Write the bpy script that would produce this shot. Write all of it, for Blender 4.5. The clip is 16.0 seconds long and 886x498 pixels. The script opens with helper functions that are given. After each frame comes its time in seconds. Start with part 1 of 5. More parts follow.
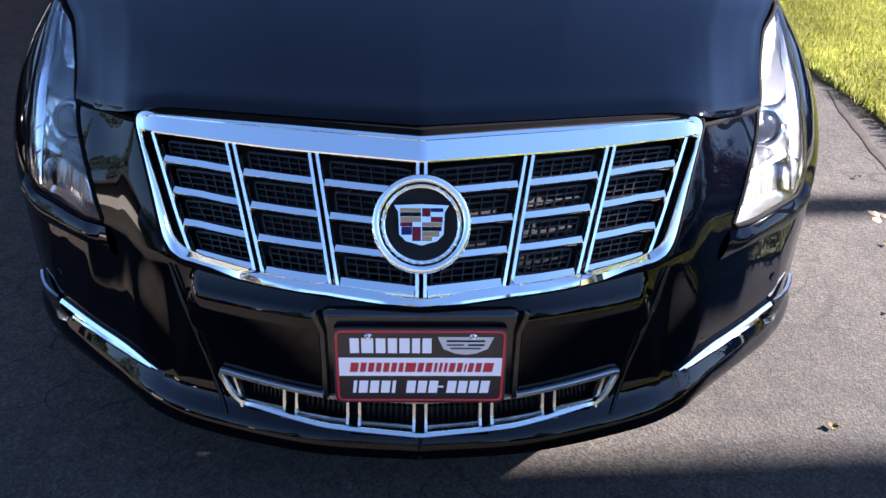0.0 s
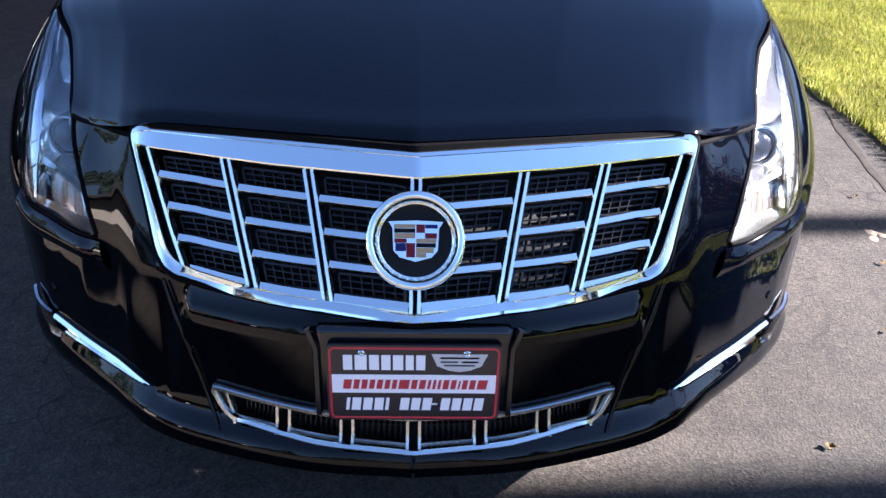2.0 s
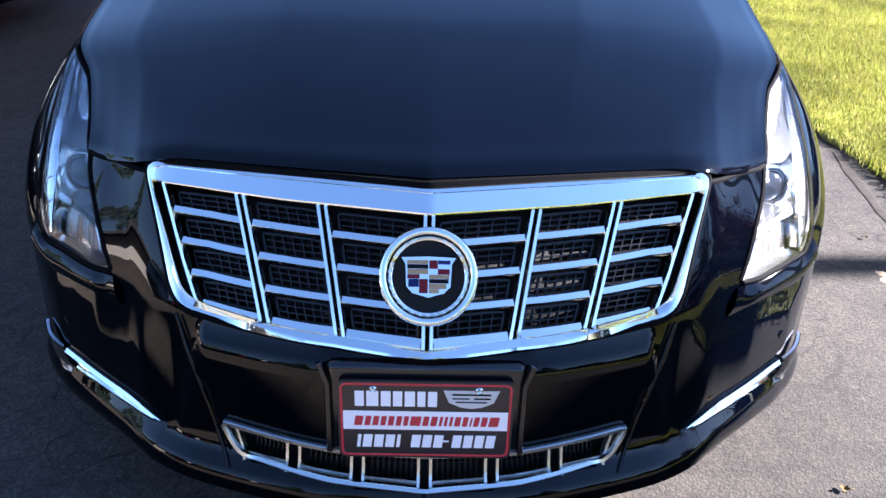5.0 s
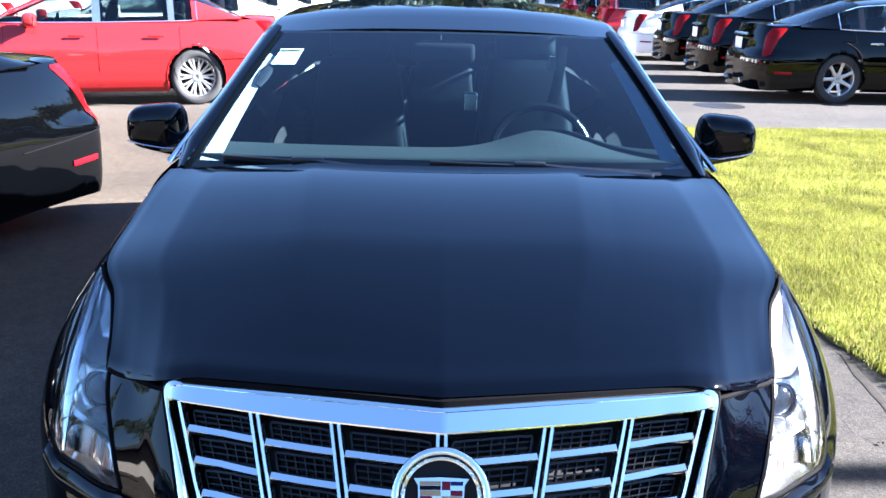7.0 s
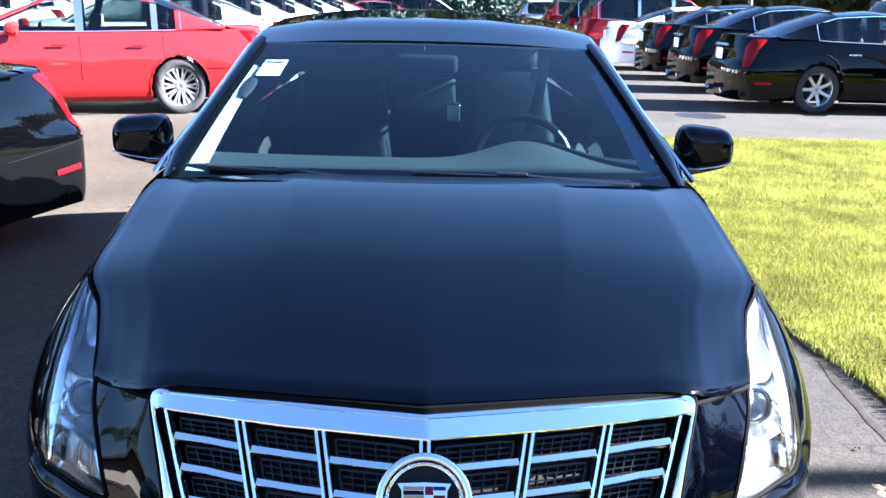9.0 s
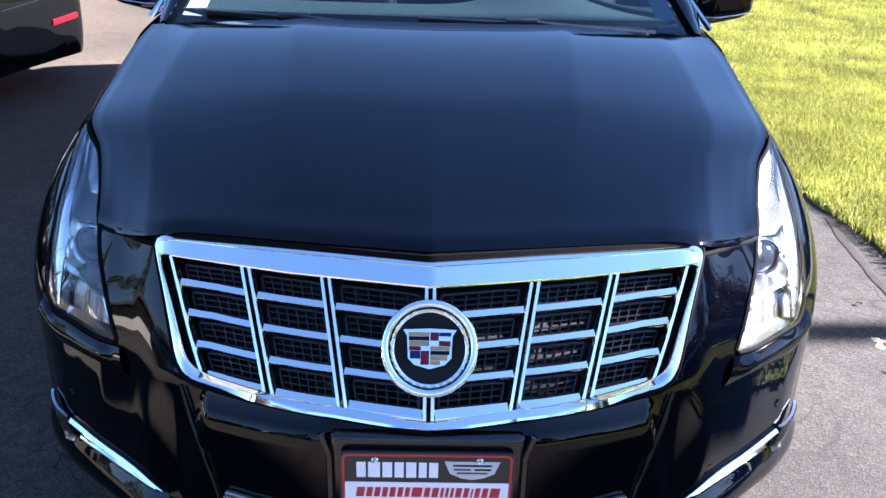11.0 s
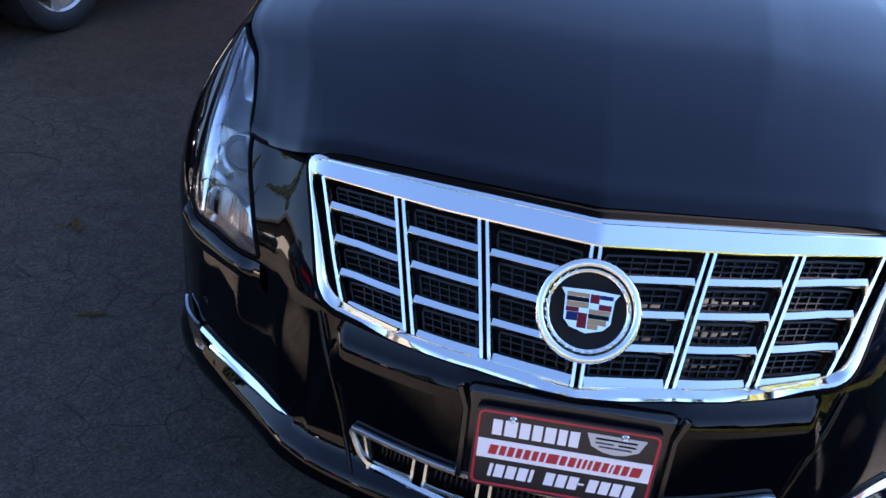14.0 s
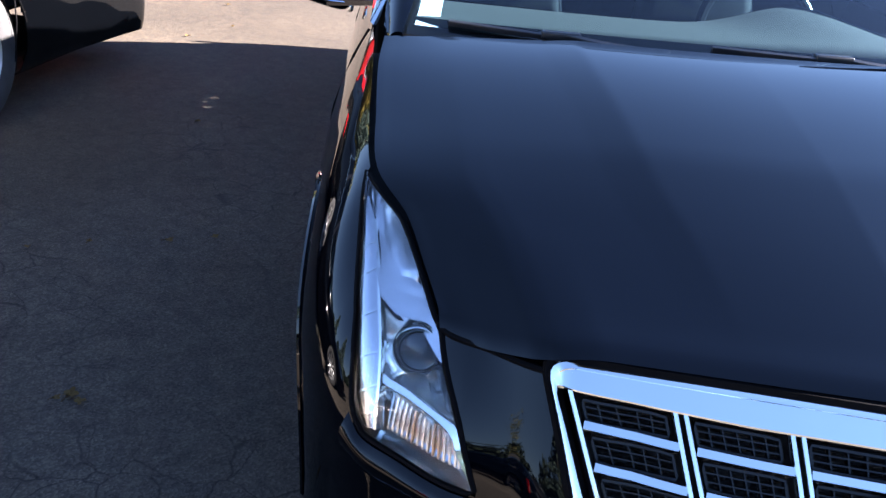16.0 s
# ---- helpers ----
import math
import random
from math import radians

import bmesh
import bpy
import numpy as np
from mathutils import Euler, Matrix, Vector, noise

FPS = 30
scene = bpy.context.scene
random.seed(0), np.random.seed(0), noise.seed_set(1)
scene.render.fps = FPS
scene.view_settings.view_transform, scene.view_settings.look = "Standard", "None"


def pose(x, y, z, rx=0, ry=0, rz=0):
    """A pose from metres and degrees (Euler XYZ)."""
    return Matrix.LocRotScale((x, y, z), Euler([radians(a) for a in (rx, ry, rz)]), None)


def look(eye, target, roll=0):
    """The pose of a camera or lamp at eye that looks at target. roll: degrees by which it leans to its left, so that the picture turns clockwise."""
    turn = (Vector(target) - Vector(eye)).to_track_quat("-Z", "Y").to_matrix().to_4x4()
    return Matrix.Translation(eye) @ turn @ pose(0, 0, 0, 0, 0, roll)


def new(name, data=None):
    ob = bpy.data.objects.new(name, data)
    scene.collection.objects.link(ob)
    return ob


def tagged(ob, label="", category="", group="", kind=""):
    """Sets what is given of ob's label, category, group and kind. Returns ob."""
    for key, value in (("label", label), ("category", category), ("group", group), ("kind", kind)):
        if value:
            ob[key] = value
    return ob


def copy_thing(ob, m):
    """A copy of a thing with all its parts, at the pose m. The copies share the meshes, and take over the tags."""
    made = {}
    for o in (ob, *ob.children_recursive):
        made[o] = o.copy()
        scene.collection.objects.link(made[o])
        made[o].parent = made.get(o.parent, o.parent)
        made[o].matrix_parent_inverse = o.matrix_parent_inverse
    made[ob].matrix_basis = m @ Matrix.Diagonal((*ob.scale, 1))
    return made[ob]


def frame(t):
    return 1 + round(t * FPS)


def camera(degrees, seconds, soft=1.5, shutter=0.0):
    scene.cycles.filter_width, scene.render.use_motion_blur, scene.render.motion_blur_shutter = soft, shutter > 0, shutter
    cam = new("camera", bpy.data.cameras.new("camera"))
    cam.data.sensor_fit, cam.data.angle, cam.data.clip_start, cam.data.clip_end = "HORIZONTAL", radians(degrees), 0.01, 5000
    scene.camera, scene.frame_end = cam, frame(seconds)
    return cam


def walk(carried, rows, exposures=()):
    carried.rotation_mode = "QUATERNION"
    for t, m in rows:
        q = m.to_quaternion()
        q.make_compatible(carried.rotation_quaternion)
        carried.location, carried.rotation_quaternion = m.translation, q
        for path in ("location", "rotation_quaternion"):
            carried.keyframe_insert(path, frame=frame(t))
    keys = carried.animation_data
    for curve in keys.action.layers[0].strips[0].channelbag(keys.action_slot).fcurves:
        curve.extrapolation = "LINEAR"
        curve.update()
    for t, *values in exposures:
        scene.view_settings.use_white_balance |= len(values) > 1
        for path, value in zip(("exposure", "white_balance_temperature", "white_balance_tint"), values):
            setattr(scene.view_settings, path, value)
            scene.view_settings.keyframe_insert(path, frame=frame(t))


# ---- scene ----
cam = camera(53.0, 16.0)
PATH = [
    (0, (-0.007, -1.407, 1.441), (0.051, 0.282, 0.371), 1.4),
    (0.5, (-0.016, -1.405, 1.444), (0.062, 0.286, 0.379), 1.8),
    (1, (-0.017, -1.404, 1.442), (0.061, 0.292, 0.384), 1.8),
    (1.5, (-0.008, -1.409, 1.428), (0.062, 0.301, 0.393), 1.8),
    (2, (0.002, -1.404, 1.438), (0.061, 0.305, 0.401), 1.7),
    (2.5, (0.0, -1.408, 1.436), (0.052, 0.309, 0.411), 1.5),
    (3, (0.002, -1.41, 1.44), (0.04, 0.312, 0.423), 1.5),
    (5.5, (-0.017, -1.413, 1.431), (0.025, 0.373, 0.532), 1.8),
    (6, (-0.024, -1.415, 1.465), (-0.004, 0.427, 0.687), 1.2),
    (6.5, (-0.021, -1.425, 1.474), (0.011, 0.469, 0.831), 1.1),
    (7, (-0.018, -1.429, 1.488), (0.0, 0.492, 0.931), 1.2),
    (7.5, (-0.018, -1.443, 1.499), (-0.024, 0.491, 0.992), 1.0),
    (8, (-0.015, -1.469, 1.499), (0.006, 0.473, 1.018), 1.2),
    (10.5, (-0.018, -1.441, 1.48), (0.046, 0.413, 0.731), 1.6),
    (11, (-0.015, -1.438, 1.467), (0.03, 0.38, 0.634), 1.7),
    (11.5, (-0.009, -1.432, 1.459), (0.033, 0.334, 0.521), 1.7),
    (12, (-0.005, -1.429, 1.454), (0.024, 0.276, 0.409), 1.5),
    (12.5, (-0.004, -1.429, 1.454), (0.029, 0.26, 0.384), 1.2),
    (13, (-0.005, -1.425, 1.453), (0.01, 0.273, 0.397), 0.8),
    (13.5, (-0.019, -1.399, 1.444), (-0.082, 0.337, 0.453), 2.9),
    (14, (-0.123, -1.33, 1.431), (-0.293, 0.406, 0.451), 5.7),
    (14.5, (-0.298, -1.264, 1.456), (-0.332, 0.515, 0.542), 6.2),
    (15, (-0.429, -1.128, 1.437), (-0.442, 0.651, 0.522), 4.7),
    (15.2, (-0.483, -1.079, 1.439), (-0.487, 0.751, 0.631), 2.6),
    (15.5, (-0.564, -1.005, 1.441), (-0.528, 0.785, 0.588), 3.3),
    (15.7, (-0.640, -0.976, 1.441), (-0.586, 0.810, 0.542), 5.3),
    (16, (-0.754, -0.932, 1.44), (-0.622, 0.862, 0.567), 5.7),
]
walk(cam, [(t, look(eye, target, roll)) for t, eye, target, roll in PATH], exposures=[(0.0, 3.57, 5900, 22), (3.2, 3.6, 5850, 22), (6.5, 3.84, 5600, 18), (8.0, 3.88, 5500, 15), (10.3, 3.8, 5550, 19), (11.5, 3.74, 5700, 22), (12.5, 3.56, 5900, 23), (14.0, 3.8, 6200, 24), (15.5, 3.8, 6150, 21), (16.0, 4.02, 6150, 22)])
# ---- light ----
SUN_EL, SUN_FROM = radians(28.0), Vector((1.0, 0.04, 0.0)).normalized()
world = bpy.data.worlds.new("sky")
world.use_nodes = True
scene.world = world
sky = world.node_tree.nodes.new("ShaderNodeTexSky")
sky.sky_type, sky.sun_disc = "NISHITA", False
sky.air_density, sky.dust_density, sky.ozone_density = 1.0, 0.15, 4.0
sky.sun_elevation, sky.sun_rotation = SUN_EL, math.atan2(SUN_FROM.x, SUN_FROM.y)
world.node_tree.nodes["Background"].inputs[1].default_value = 0.034
world.node_tree.links.new(sky.outputs[0], world.node_tree.nodes["Background"].inputs[0])
sun = new("sun", bpy.data.lights.new("sun", "SUN"))
sun.data.energy, sun.data.angle, sun.data.color = 7.1, radians(0.53), (1.0, 0.93, 0.82)
toward = SUN_FROM * math.cos(SUN_EL) + Vector((0, 0, math.sin(SUN_EL)))
sun.rotation_mode = "QUATERNION"
sun.rotation_quaternion = toward.to_track_quat("Z", "Y")


# ---- materials ----
def material(name, base, rough=0.5, metal=0.0, spread=0.0, scale=40.0, bump=0.0, bump_scale=200.0, coat=0.0, spec=0.5, alpha_random=0.0):
    """A surface of one base colour with variation at two scales and fine relief."""
    m = bpy.data.materials.new(name)
    m.use_nodes = True
    t = m.node_tree
    b = t.nodes["Principled BSDF"]
    b.inputs["Roughness"].default_value, b.inputs["Metallic"].default_value = rough, metal
    b.inputs["Coat Weight"].default_value, b.inputs["Coat Roughness"].default_value = coat, 0.03
    b.inputs["Specular IOR Level"].default_value = spec
    b.inputs["Base Color"].default_value = (*base, 1)
    where = t.nodes.new("ShaderNodeTexCoord")
    if spread:
        fine, broad = t.nodes.new("ShaderNodeTexNoise"), t.nodes.new("ShaderNodeTexNoise")
        for n, s in ((fine, scale), (broad, scale * 0.12)):
            n.inputs["Scale"].default_value, n.inputs["Detail"].default_value = s, 6
            t.links.new(where.outputs["Object"], n.inputs["Vector"])
        add = t.nodes.new("ShaderNodeMath")
        add.operation = "ADD"
        t.links.new(fine.outputs["Fac"], add.inputs[0])
        t.links.new(broad.outputs["Fac"], add.inputs[1])
        ramp = t.nodes.new("ShaderNodeMapRange")
        ramp.inputs["From Min"].default_value, ramp.inputs["From Max"].default_value = 0.6, 1.4
        ramp.inputs["To Min"].default_value, ramp.inputs["To Max"].default_value = 1 - spread, 1 + spread
        t.links.new(add.outputs[0], ramp.inputs["Value"])
        mul = t.nodes.new("ShaderNodeVectorMath")
        mul.operation = "SCALE"
        mul.inputs[0].default_value = base
        t.links.new(ramp.outputs[0], mul.inputs["Scale"])
        t.links.new(mul.outputs[0], b.inputs["Base Color"])
    if bump:
        n, k = t.nodes.new("ShaderNodeTexNoise"), t.nodes.new("ShaderNodeBump")
        n.inputs["Scale"].default_value, n.inputs["Detail"].default_value = bump_scale, 4
        t.links.new(where.outputs["Object"], n.inputs["Vector"])
        k.inputs["Strength"].default_value, k.inputs["Distance"].default_value = bump, 0.004
        t.links.new(n.outputs["Fac"], k.inputs["Height"])
        t.links.new(k.outputs[0], b.inputs["Normal"])
    return m


def glass(name, tint, gloss=0.02, ior=1.5):
    """A thin clear pane: see-through, with a mirror gloss by Fresnel."""
    m = bpy.data.materials.new(name)
    m.use_nodes = True
    t = m.node_tree
    t.nodes.remove(t.nodes["Principled BSDF"])
    clear, shine, mix, fres = (t.nodes.new("ShaderNode" + k) for k in ("BsdfTransparent", "BsdfGlossy", "MixShader", "Fresnel"))
    clear.inputs[0].default_value = (*tint, 1)
    shine.inputs["Roughness"].default_value = gloss
    fres.inputs[0].default_value = ior
    t.links.new(fres.outputs[0], mix.inputs[0])
    t.links.new(clear.outputs[0], mix.inputs[1])
    t.links.new(shine.outputs[0], mix.inputs[2])
    t.links.new(mix.outputs[0], t.nodes["Material Output"].inputs[0])
    return m


def paint(name, base, dust=0.02, metal=0.0, ior=1.5):
    """Car paint: a clear coat over the colour, with a trace of dust that dulls it unevenly."""
    m = material(name, base, rough=0.5, metal=metal, coat=1.0, spec=0.0)
    t = m.node_tree
    b = t.nodes["Principled BSDF"]
    b.inputs["Coat IOR"].default_value = ior
    where, n, r = t.nodes.new("ShaderNodeTexCoord"), t.nodes.new("ShaderNodeTexNoise"), t.nodes.new("ShaderNodeMapRange")
    n.inputs["Scale"].default_value, n.inputs["Detail"].default_value = 9, 8
    t.links.new(where.outputs["Object"], n.inputs["Vector"])
    r.inputs["From Min"].default_value, r.inputs["From Max"].default_value = 0.35, 0.75
    r.inputs["To Min"].default_value, r.inputs["To Max"].default_value = 0.02, 0.02 + dust
    t.links.new(n.outputs["Fac"], r.inputs["Value"])
    t.links.new(r.outputs[0], b.inputs["Coat Roughness"])
    return m


BLACK_PAINT = paint("black paint", (0.0002, 0.0004, 0.0012), 0.012, ior=1.33)
JET_PAINT = paint("jet black paint", (0.0004, 0.0005, 0.0007), 0.02, ior=1.33)
RED_PAINT = paint("red paint", (0.26, 0.011, 0.012), 0.08)
WHITE_PAINT = paint("white paint", (0.8, 0.8, 0.78), 0.08)
SILVER_PAINT = paint("silver paint", (0.45, 0.47, 0.5), 0.06, 0.6)
DARK_RED_PAINT = paint("dark red paint", (0.09, 0.008, 0.014), 0.05)
GREY_PAINT = paint("grey blue paint", (0.07, 0.09, 0.12), 0.05, 0.4)
CHROME = material("chrome", (0.88, 0.91, 0.86), rough=0.07, metal=1.0, bump=0.015, bump_scale=30)
SATIN = material("satin chrome", (0.62, 0.64, 0.61), rough=0.26, metal=1.0, bump=0.02, bump_scale=60)
ALLOY = material("alloy", (0.52, 0.52, 0.51), rough=0.33, metal=0.88, spread=0.06, scale=20)
PLASTIC = material("black plastic", (0.012, 0.012, 0.013), rough=0.35, spread=0.2, bump=0.1, bump_scale=400)
GLOSS_BLACK = material("gloss black plastic", (0.006, 0.006, 0.007), rough=0.08, spec=0.6)
MESH_BLACK = material("black grille mesh", (0.004, 0.004, 0.005), rough=0.28, spec=0.3)
SEAL = material("rubber seal", (0.003, 0.003, 0.0035), rough=0.85, spread=0.2, spec=0.04)
TYRE = material("tyre rubber", (0.02, 0.02, 0.02), rough=0.75, spread=0.35, scale=25, bump=0.3, bump_scale=120)
# near-black colour that stands for the shade in wells, openings and gaps
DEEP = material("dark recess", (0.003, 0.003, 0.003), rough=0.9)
TAIL_RED = material("tail lamp red", (0.15, 0.001, 0.0015), rough=0.25, coat=0.2, spec=0.1, spread=0.25, scale=60)
REFLECTOR = material("reflector red", (0.24, 0.002, 0.004), rough=0.2, coat=0.2, spec=0.1, bump=0.3, bump_scale=300)
AMBER = material("side lamp amber", (0.6, 0.40, 0.26), rough=0.2, coat=0.5, metal=0.7)
SCREEN_GLASS = glass("windscreen glass", (0.30, 0.50, 0.64), ior=1.46)
SIDE_GLASS = glass("side window glass", (0.34, 0.40, 0.40))
LENS_GLASS = glass("lamp lens", (0.96, 0.97, 0.98))
BOWL = material("lamp bowl", (0.88, 0.885, 0.89), rough=0.17, metal=1.0, bump=0.04, bump_scale=25)
LAMP_CUP = material("lamp cup", (0.88, 0.86, 0.83), rough=0.2, metal=1.0)
LAMP_PINK = material("turn lamp", (0.60, 0.50, 0.49), rough=0.22, metal=1.0, spread=0.25, scale=90)
LAMP_WHITE = material("lamp white", (0.62, 0.63, 0.65), rough=0.16, coat=0.6, metal=1.0)
LAMP_GREY = material("running lamp grey", (0.50, 0.51, 0.53), rough=0.25, coat=0.6, metal=1.0, spread=0.3, scale=120)
LAMP_DARK = material("projector glass", (0.004, 0.004, 0.0038), rough=0.1, coat=0.6, spec=0.4)
LEATHER = material("dark leather", (0.003, 0.0045, 0.007), rough=0.6, spread=0.15, bump=0.3, bump_scale=300, spec=0.2)
DASH = material("dashboard", (0.0042, 0.0085, 0.0074), rough=0.75, spread=0.1, bump=0.4, bump_scale=500, spec=0.3)
TRIM_LIGHT = material("light pillar trim", (0.40, 0.42, 0.41), rough=0.8, spread=0.05)
PAPER = material("paper", (0.75, 0.77, 0.75), rough=0.8)
INK = material("ink", (0.006, 0.006, 0.008), rough=0.8, spec=0.1)
PLATE_BLACK = material("plate black", (0.012, 0.010, 0.014), rough=0.35, coat=0.4)
PLATE_WHITE = material("plate white", (0.85, 0.84, 0.87), rough=0.35, coat=0.4)
PLATE_RED = material("plate red", (0.45, 0.02, 0.035), rough=0.35, coat=0.4)
CREST_RED = material("crest red", (0.13, 0.005, 0.012), rough=0.4, spec=0.2)
CREST_BLUE = material("crest blue", (0.007, 0.012, 0.08), rough=0.4, spec=0.2)
CREST_GOLD = material("crest gold", (0.34, 0.23, 0.115), rough=0.4, metal=0.0, spec=0.3)
PLATE_SILVER = material("plate silver", (0.55, 0.58, 0.62), rough=0.3, metal=0.3)


# ---- building helpers ----
def part(name, bm, mat, parent=None, label="", smooth=True, sharp=40):
    """Links a bmesh as one mesh object under a thing or a part."""
    bmesh.ops.recalc_face_normals(bm, faces=bm.faces)
    me = bpy.data.meshes.new(name)
    bm.to_mesh(me)
    bm.free()
    if smooth:
        me.shade_smooth()
        me.set_sharp_from_angle(angle=radians(sharp))
    me.materials.append(mat)
    ob = new(name, me)
    if parent is not None:
        ob.parent = parent
    if label:
        tagged(ob, label)
    return ob


def thing(name, label, category, group="", kind=""):
    return tagged(new(name), label, category, group, kind)


def spline(knots, u):
    """A Catmull-Rom curve through the knots at u from 0 to len - 1, with straight ends."""
    n = len(knots)
    i = max(0, min(n - 2, int(math.floor(u))))
    f = u - i
    p1, p2 = knots[i], knots[i + 1]
    p0 = knots[i - 1] if i else [2 * a - b for a, b in zip(p1, p2)]
    p3 = knots[i + 2] if i + 2 < n else [2 * b - a for a, b in zip(p1, p2)]
    return [0.5 * (2 * b + (c - a) * f + (2 * a - 5 * b + 4 * c - d) * f * f + (3 * b - a - 3 * c + d) * f ** 3) for a, b, c, d in zip(p0, p1, p2, p3)]


def steps(a, b, n):
    return [a + (b - a) * i / n for i in range(n + 1)]


def interp(x, table):
    xs, ys = zip(*table)
    return float(np.interp(x, xs, ys))


def sheet(f, us, vs, keep=None, thick=0.0, bm=None):
    """A surface f(u, v) over a grid; keep(u, v) leaves cells out."""
    bm = bm or bmesh.new()
    vv = [[bm.verts.new(f(u, v)) for v in vs] for u in us]
    for i in range(len(us) - 1):
        for j in range(len(vs) - 1):
            if keep is None or keep((us[i] + us[i + 1]) / 2, (vs[j] + vs[j + 1]) / 2):
                bm.faces.new((vv[i][j], vv[i + 1][j], vv[i + 1][j + 1], vv[i][j + 1]))
    loose = [v for v in bm.verts if not v.link_faces]
    bmesh.ops.delete(bm, geom=loose, context="VERTS")
    if thick:
        bmesh.ops.recalc_face_normals(bm, faces=bm.faces)
        bmesh.ops.solidify(bm, geom=bm.faces[:], thickness=thick)
    return bm


def tube(points, r, closed=False, sides=8, bm=None, flat=1.0):
    """A round bar along a line of points; r may be a number or one for each point."""
    bm = bm or bmesh.new()
    pts = [Vector(p) for p in points]
    n = len(pts)
    rings = []
    side = None
    for i, p in enumerate(pts):
        a = pts[(i - 1) % n] if closed or i else p
        b = pts[(i + 1) % n] if closed or i < n - 1 else p
        d = (b - a).normalized()
        if side is None:
            side = d.orthogonal().normalized()
        side = (side - d * side.dot(d)).normalized()
        up = d.cross(side)
        k = r[i] if isinstance(r, (list, tuple)) else r
        rings.append([bm.verts.new(p + side * k * math.cos(2 * math.pi * j / sides) + up * k * flat * math.sin(2 * math.pi * j / sides)) for j in range(sides)])
    for i in range(n if closed else n - 1):
        for j in range(sides):
            bm.faces.new((rings[i][j], rings[i][(j + 1) % sides], rings[(i + 1) % n][(j + 1) % sides], rings[(i + 1) % n][j]))
    if not closed:
        bm.faces.new(rings[0])
        bm.faces.new(rings[-1][::-1])
    return bm


def strip(points, ups, half, high, bm=None, closed=False, round_=0.35):
    """A bar of rounded section along a line: half its width to each side, high along ups."""
    bm = bm or bmesh.new()
    pts, n = [Vector(p) for p in points], len(points)
    rings = []
    for i, p in enumerate(pts):
        a = pts[(i - 1) % n] if closed or i else p
        b = pts[(i + 1) % n] if closed or i < n - 1 else p
        d, up = (b - a).normalized(), Vector(ups[i] if isinstance(ups, list) else ups)
        w = d.cross(up).normalized()
        k = half[i] if isinstance(half, (list, tuple)) else half
        rings.append([bm.verts.new(p + w * x * k + up * y * high) for x, y in ((-1, 0), (-1, 1 - round_), (-1 + round_, 1), (1 - round_, 1), (1, 1 - round_), (1, 0))])
    m = 6
    for i in range(n if closed else n - 1):
        for j in range(m):
            bm.faces.new((rings[i][j], rings[i][(j + 1) % m], rings[(i + 1) % n][(j + 1) % m], rings[(i + 1) % n][j]))
    if not closed:
        bm.faces.new(rings[0])
        bm.faces.new(rings[-1][::-1])
    return bm


def lathe(profile, seg=40, bm=None, at=(0, 0, 0)):
    """Turns (along, radius) rows about the x axis."""
    bm = bm or bmesh.new()
    rows = [[bm.verts.new(Vector(at) + Vector((a, r * math.cos(2 * math.pi * k / seg), r * math.sin(2 * math.pi * k / seg)))) for k in range(seg)] for a, r in profile]
    for p, q in zip(rows, rows[1:]):
        for k in range(seg):
            bm.faces.new((p[k], p[(k + 1) % seg], q[(k + 1) % seg], q[k]))
    return bm


def box(size, at=(0, 0, 0), bevel=0.0, m=None, bm=None):
    own = bmesh.new()
    bmesh.ops.create_cube(own, size=1)
    bmesh.ops.scale(own, vec=size, verts=own.verts)
    if bevel:
        bmesh.ops.bevel(own, geom=own.edges[:], offset=bevel, segments=3, affect="EDGES", profile=0.6)
    bmesh.ops.translate(own, vec=at, verts=own.verts)
    if m is not None:
        own.transform(m)
    if bm is None:
        return own
    me = bpy.data.meshes.new("t")
    own.to_mesh(me)
    own.free()
    bm.from_mesh(me)
    bpy.data.meshes.remove(me)
    return bm


def inside(x, y, poly):
    hit = False
    for (x1, y1), (x2, y2) in zip(poly, poly[1:] + poly[:1]):
        if (y1 > y) != (y2 > y) and x < x1 + (y - y1) * (x2 - x1) / (y2 - y1):
            hit = not hit
    return hit


def rounded(poly, r, n=5):
    """A polygon with its corners rounded by r."""
    out = []
    for i, p in enumerate(poly):
        p, a, b = Vector(p), Vector(poly[i - 1]), Vector(poly[(i + 1) % len(poly)])
        k = r[i] if isinstance(r, (list, tuple)) else r
        u, v = p + (a - p).normalized() * k, p + (b - p).normalized() * k
        if k == 0:
            out.append(p)
            continue
        for j in range(n + 1):
            f = j / n
            out.append(u * (1 - f) ** 2 + p * 2 * f * (1 - f) + v * f * f)
    return out


def along(poly, n, closed=True):
    """n points at even steps along a polygon."""
    pts = [Vector(p) for p in poly] + ([Vector(poly[0])] if closed else [])
    d = np.cumsum([0] + [(b - a).length for a, b in zip(pts, pts[1:])])
    out = []
    for k in range(n):
        x = d[-1] * k / (n if closed else n - 1)
        i = min(len(pts) - 2, int(np.searchsorted(d, x, side="right")) - 1)
        f = (x - d[i]) / max(1e-9, d[i + 1] - d[i])
        out.append(pts[i].lerp(pts[i + 1], float(f)))
    return out
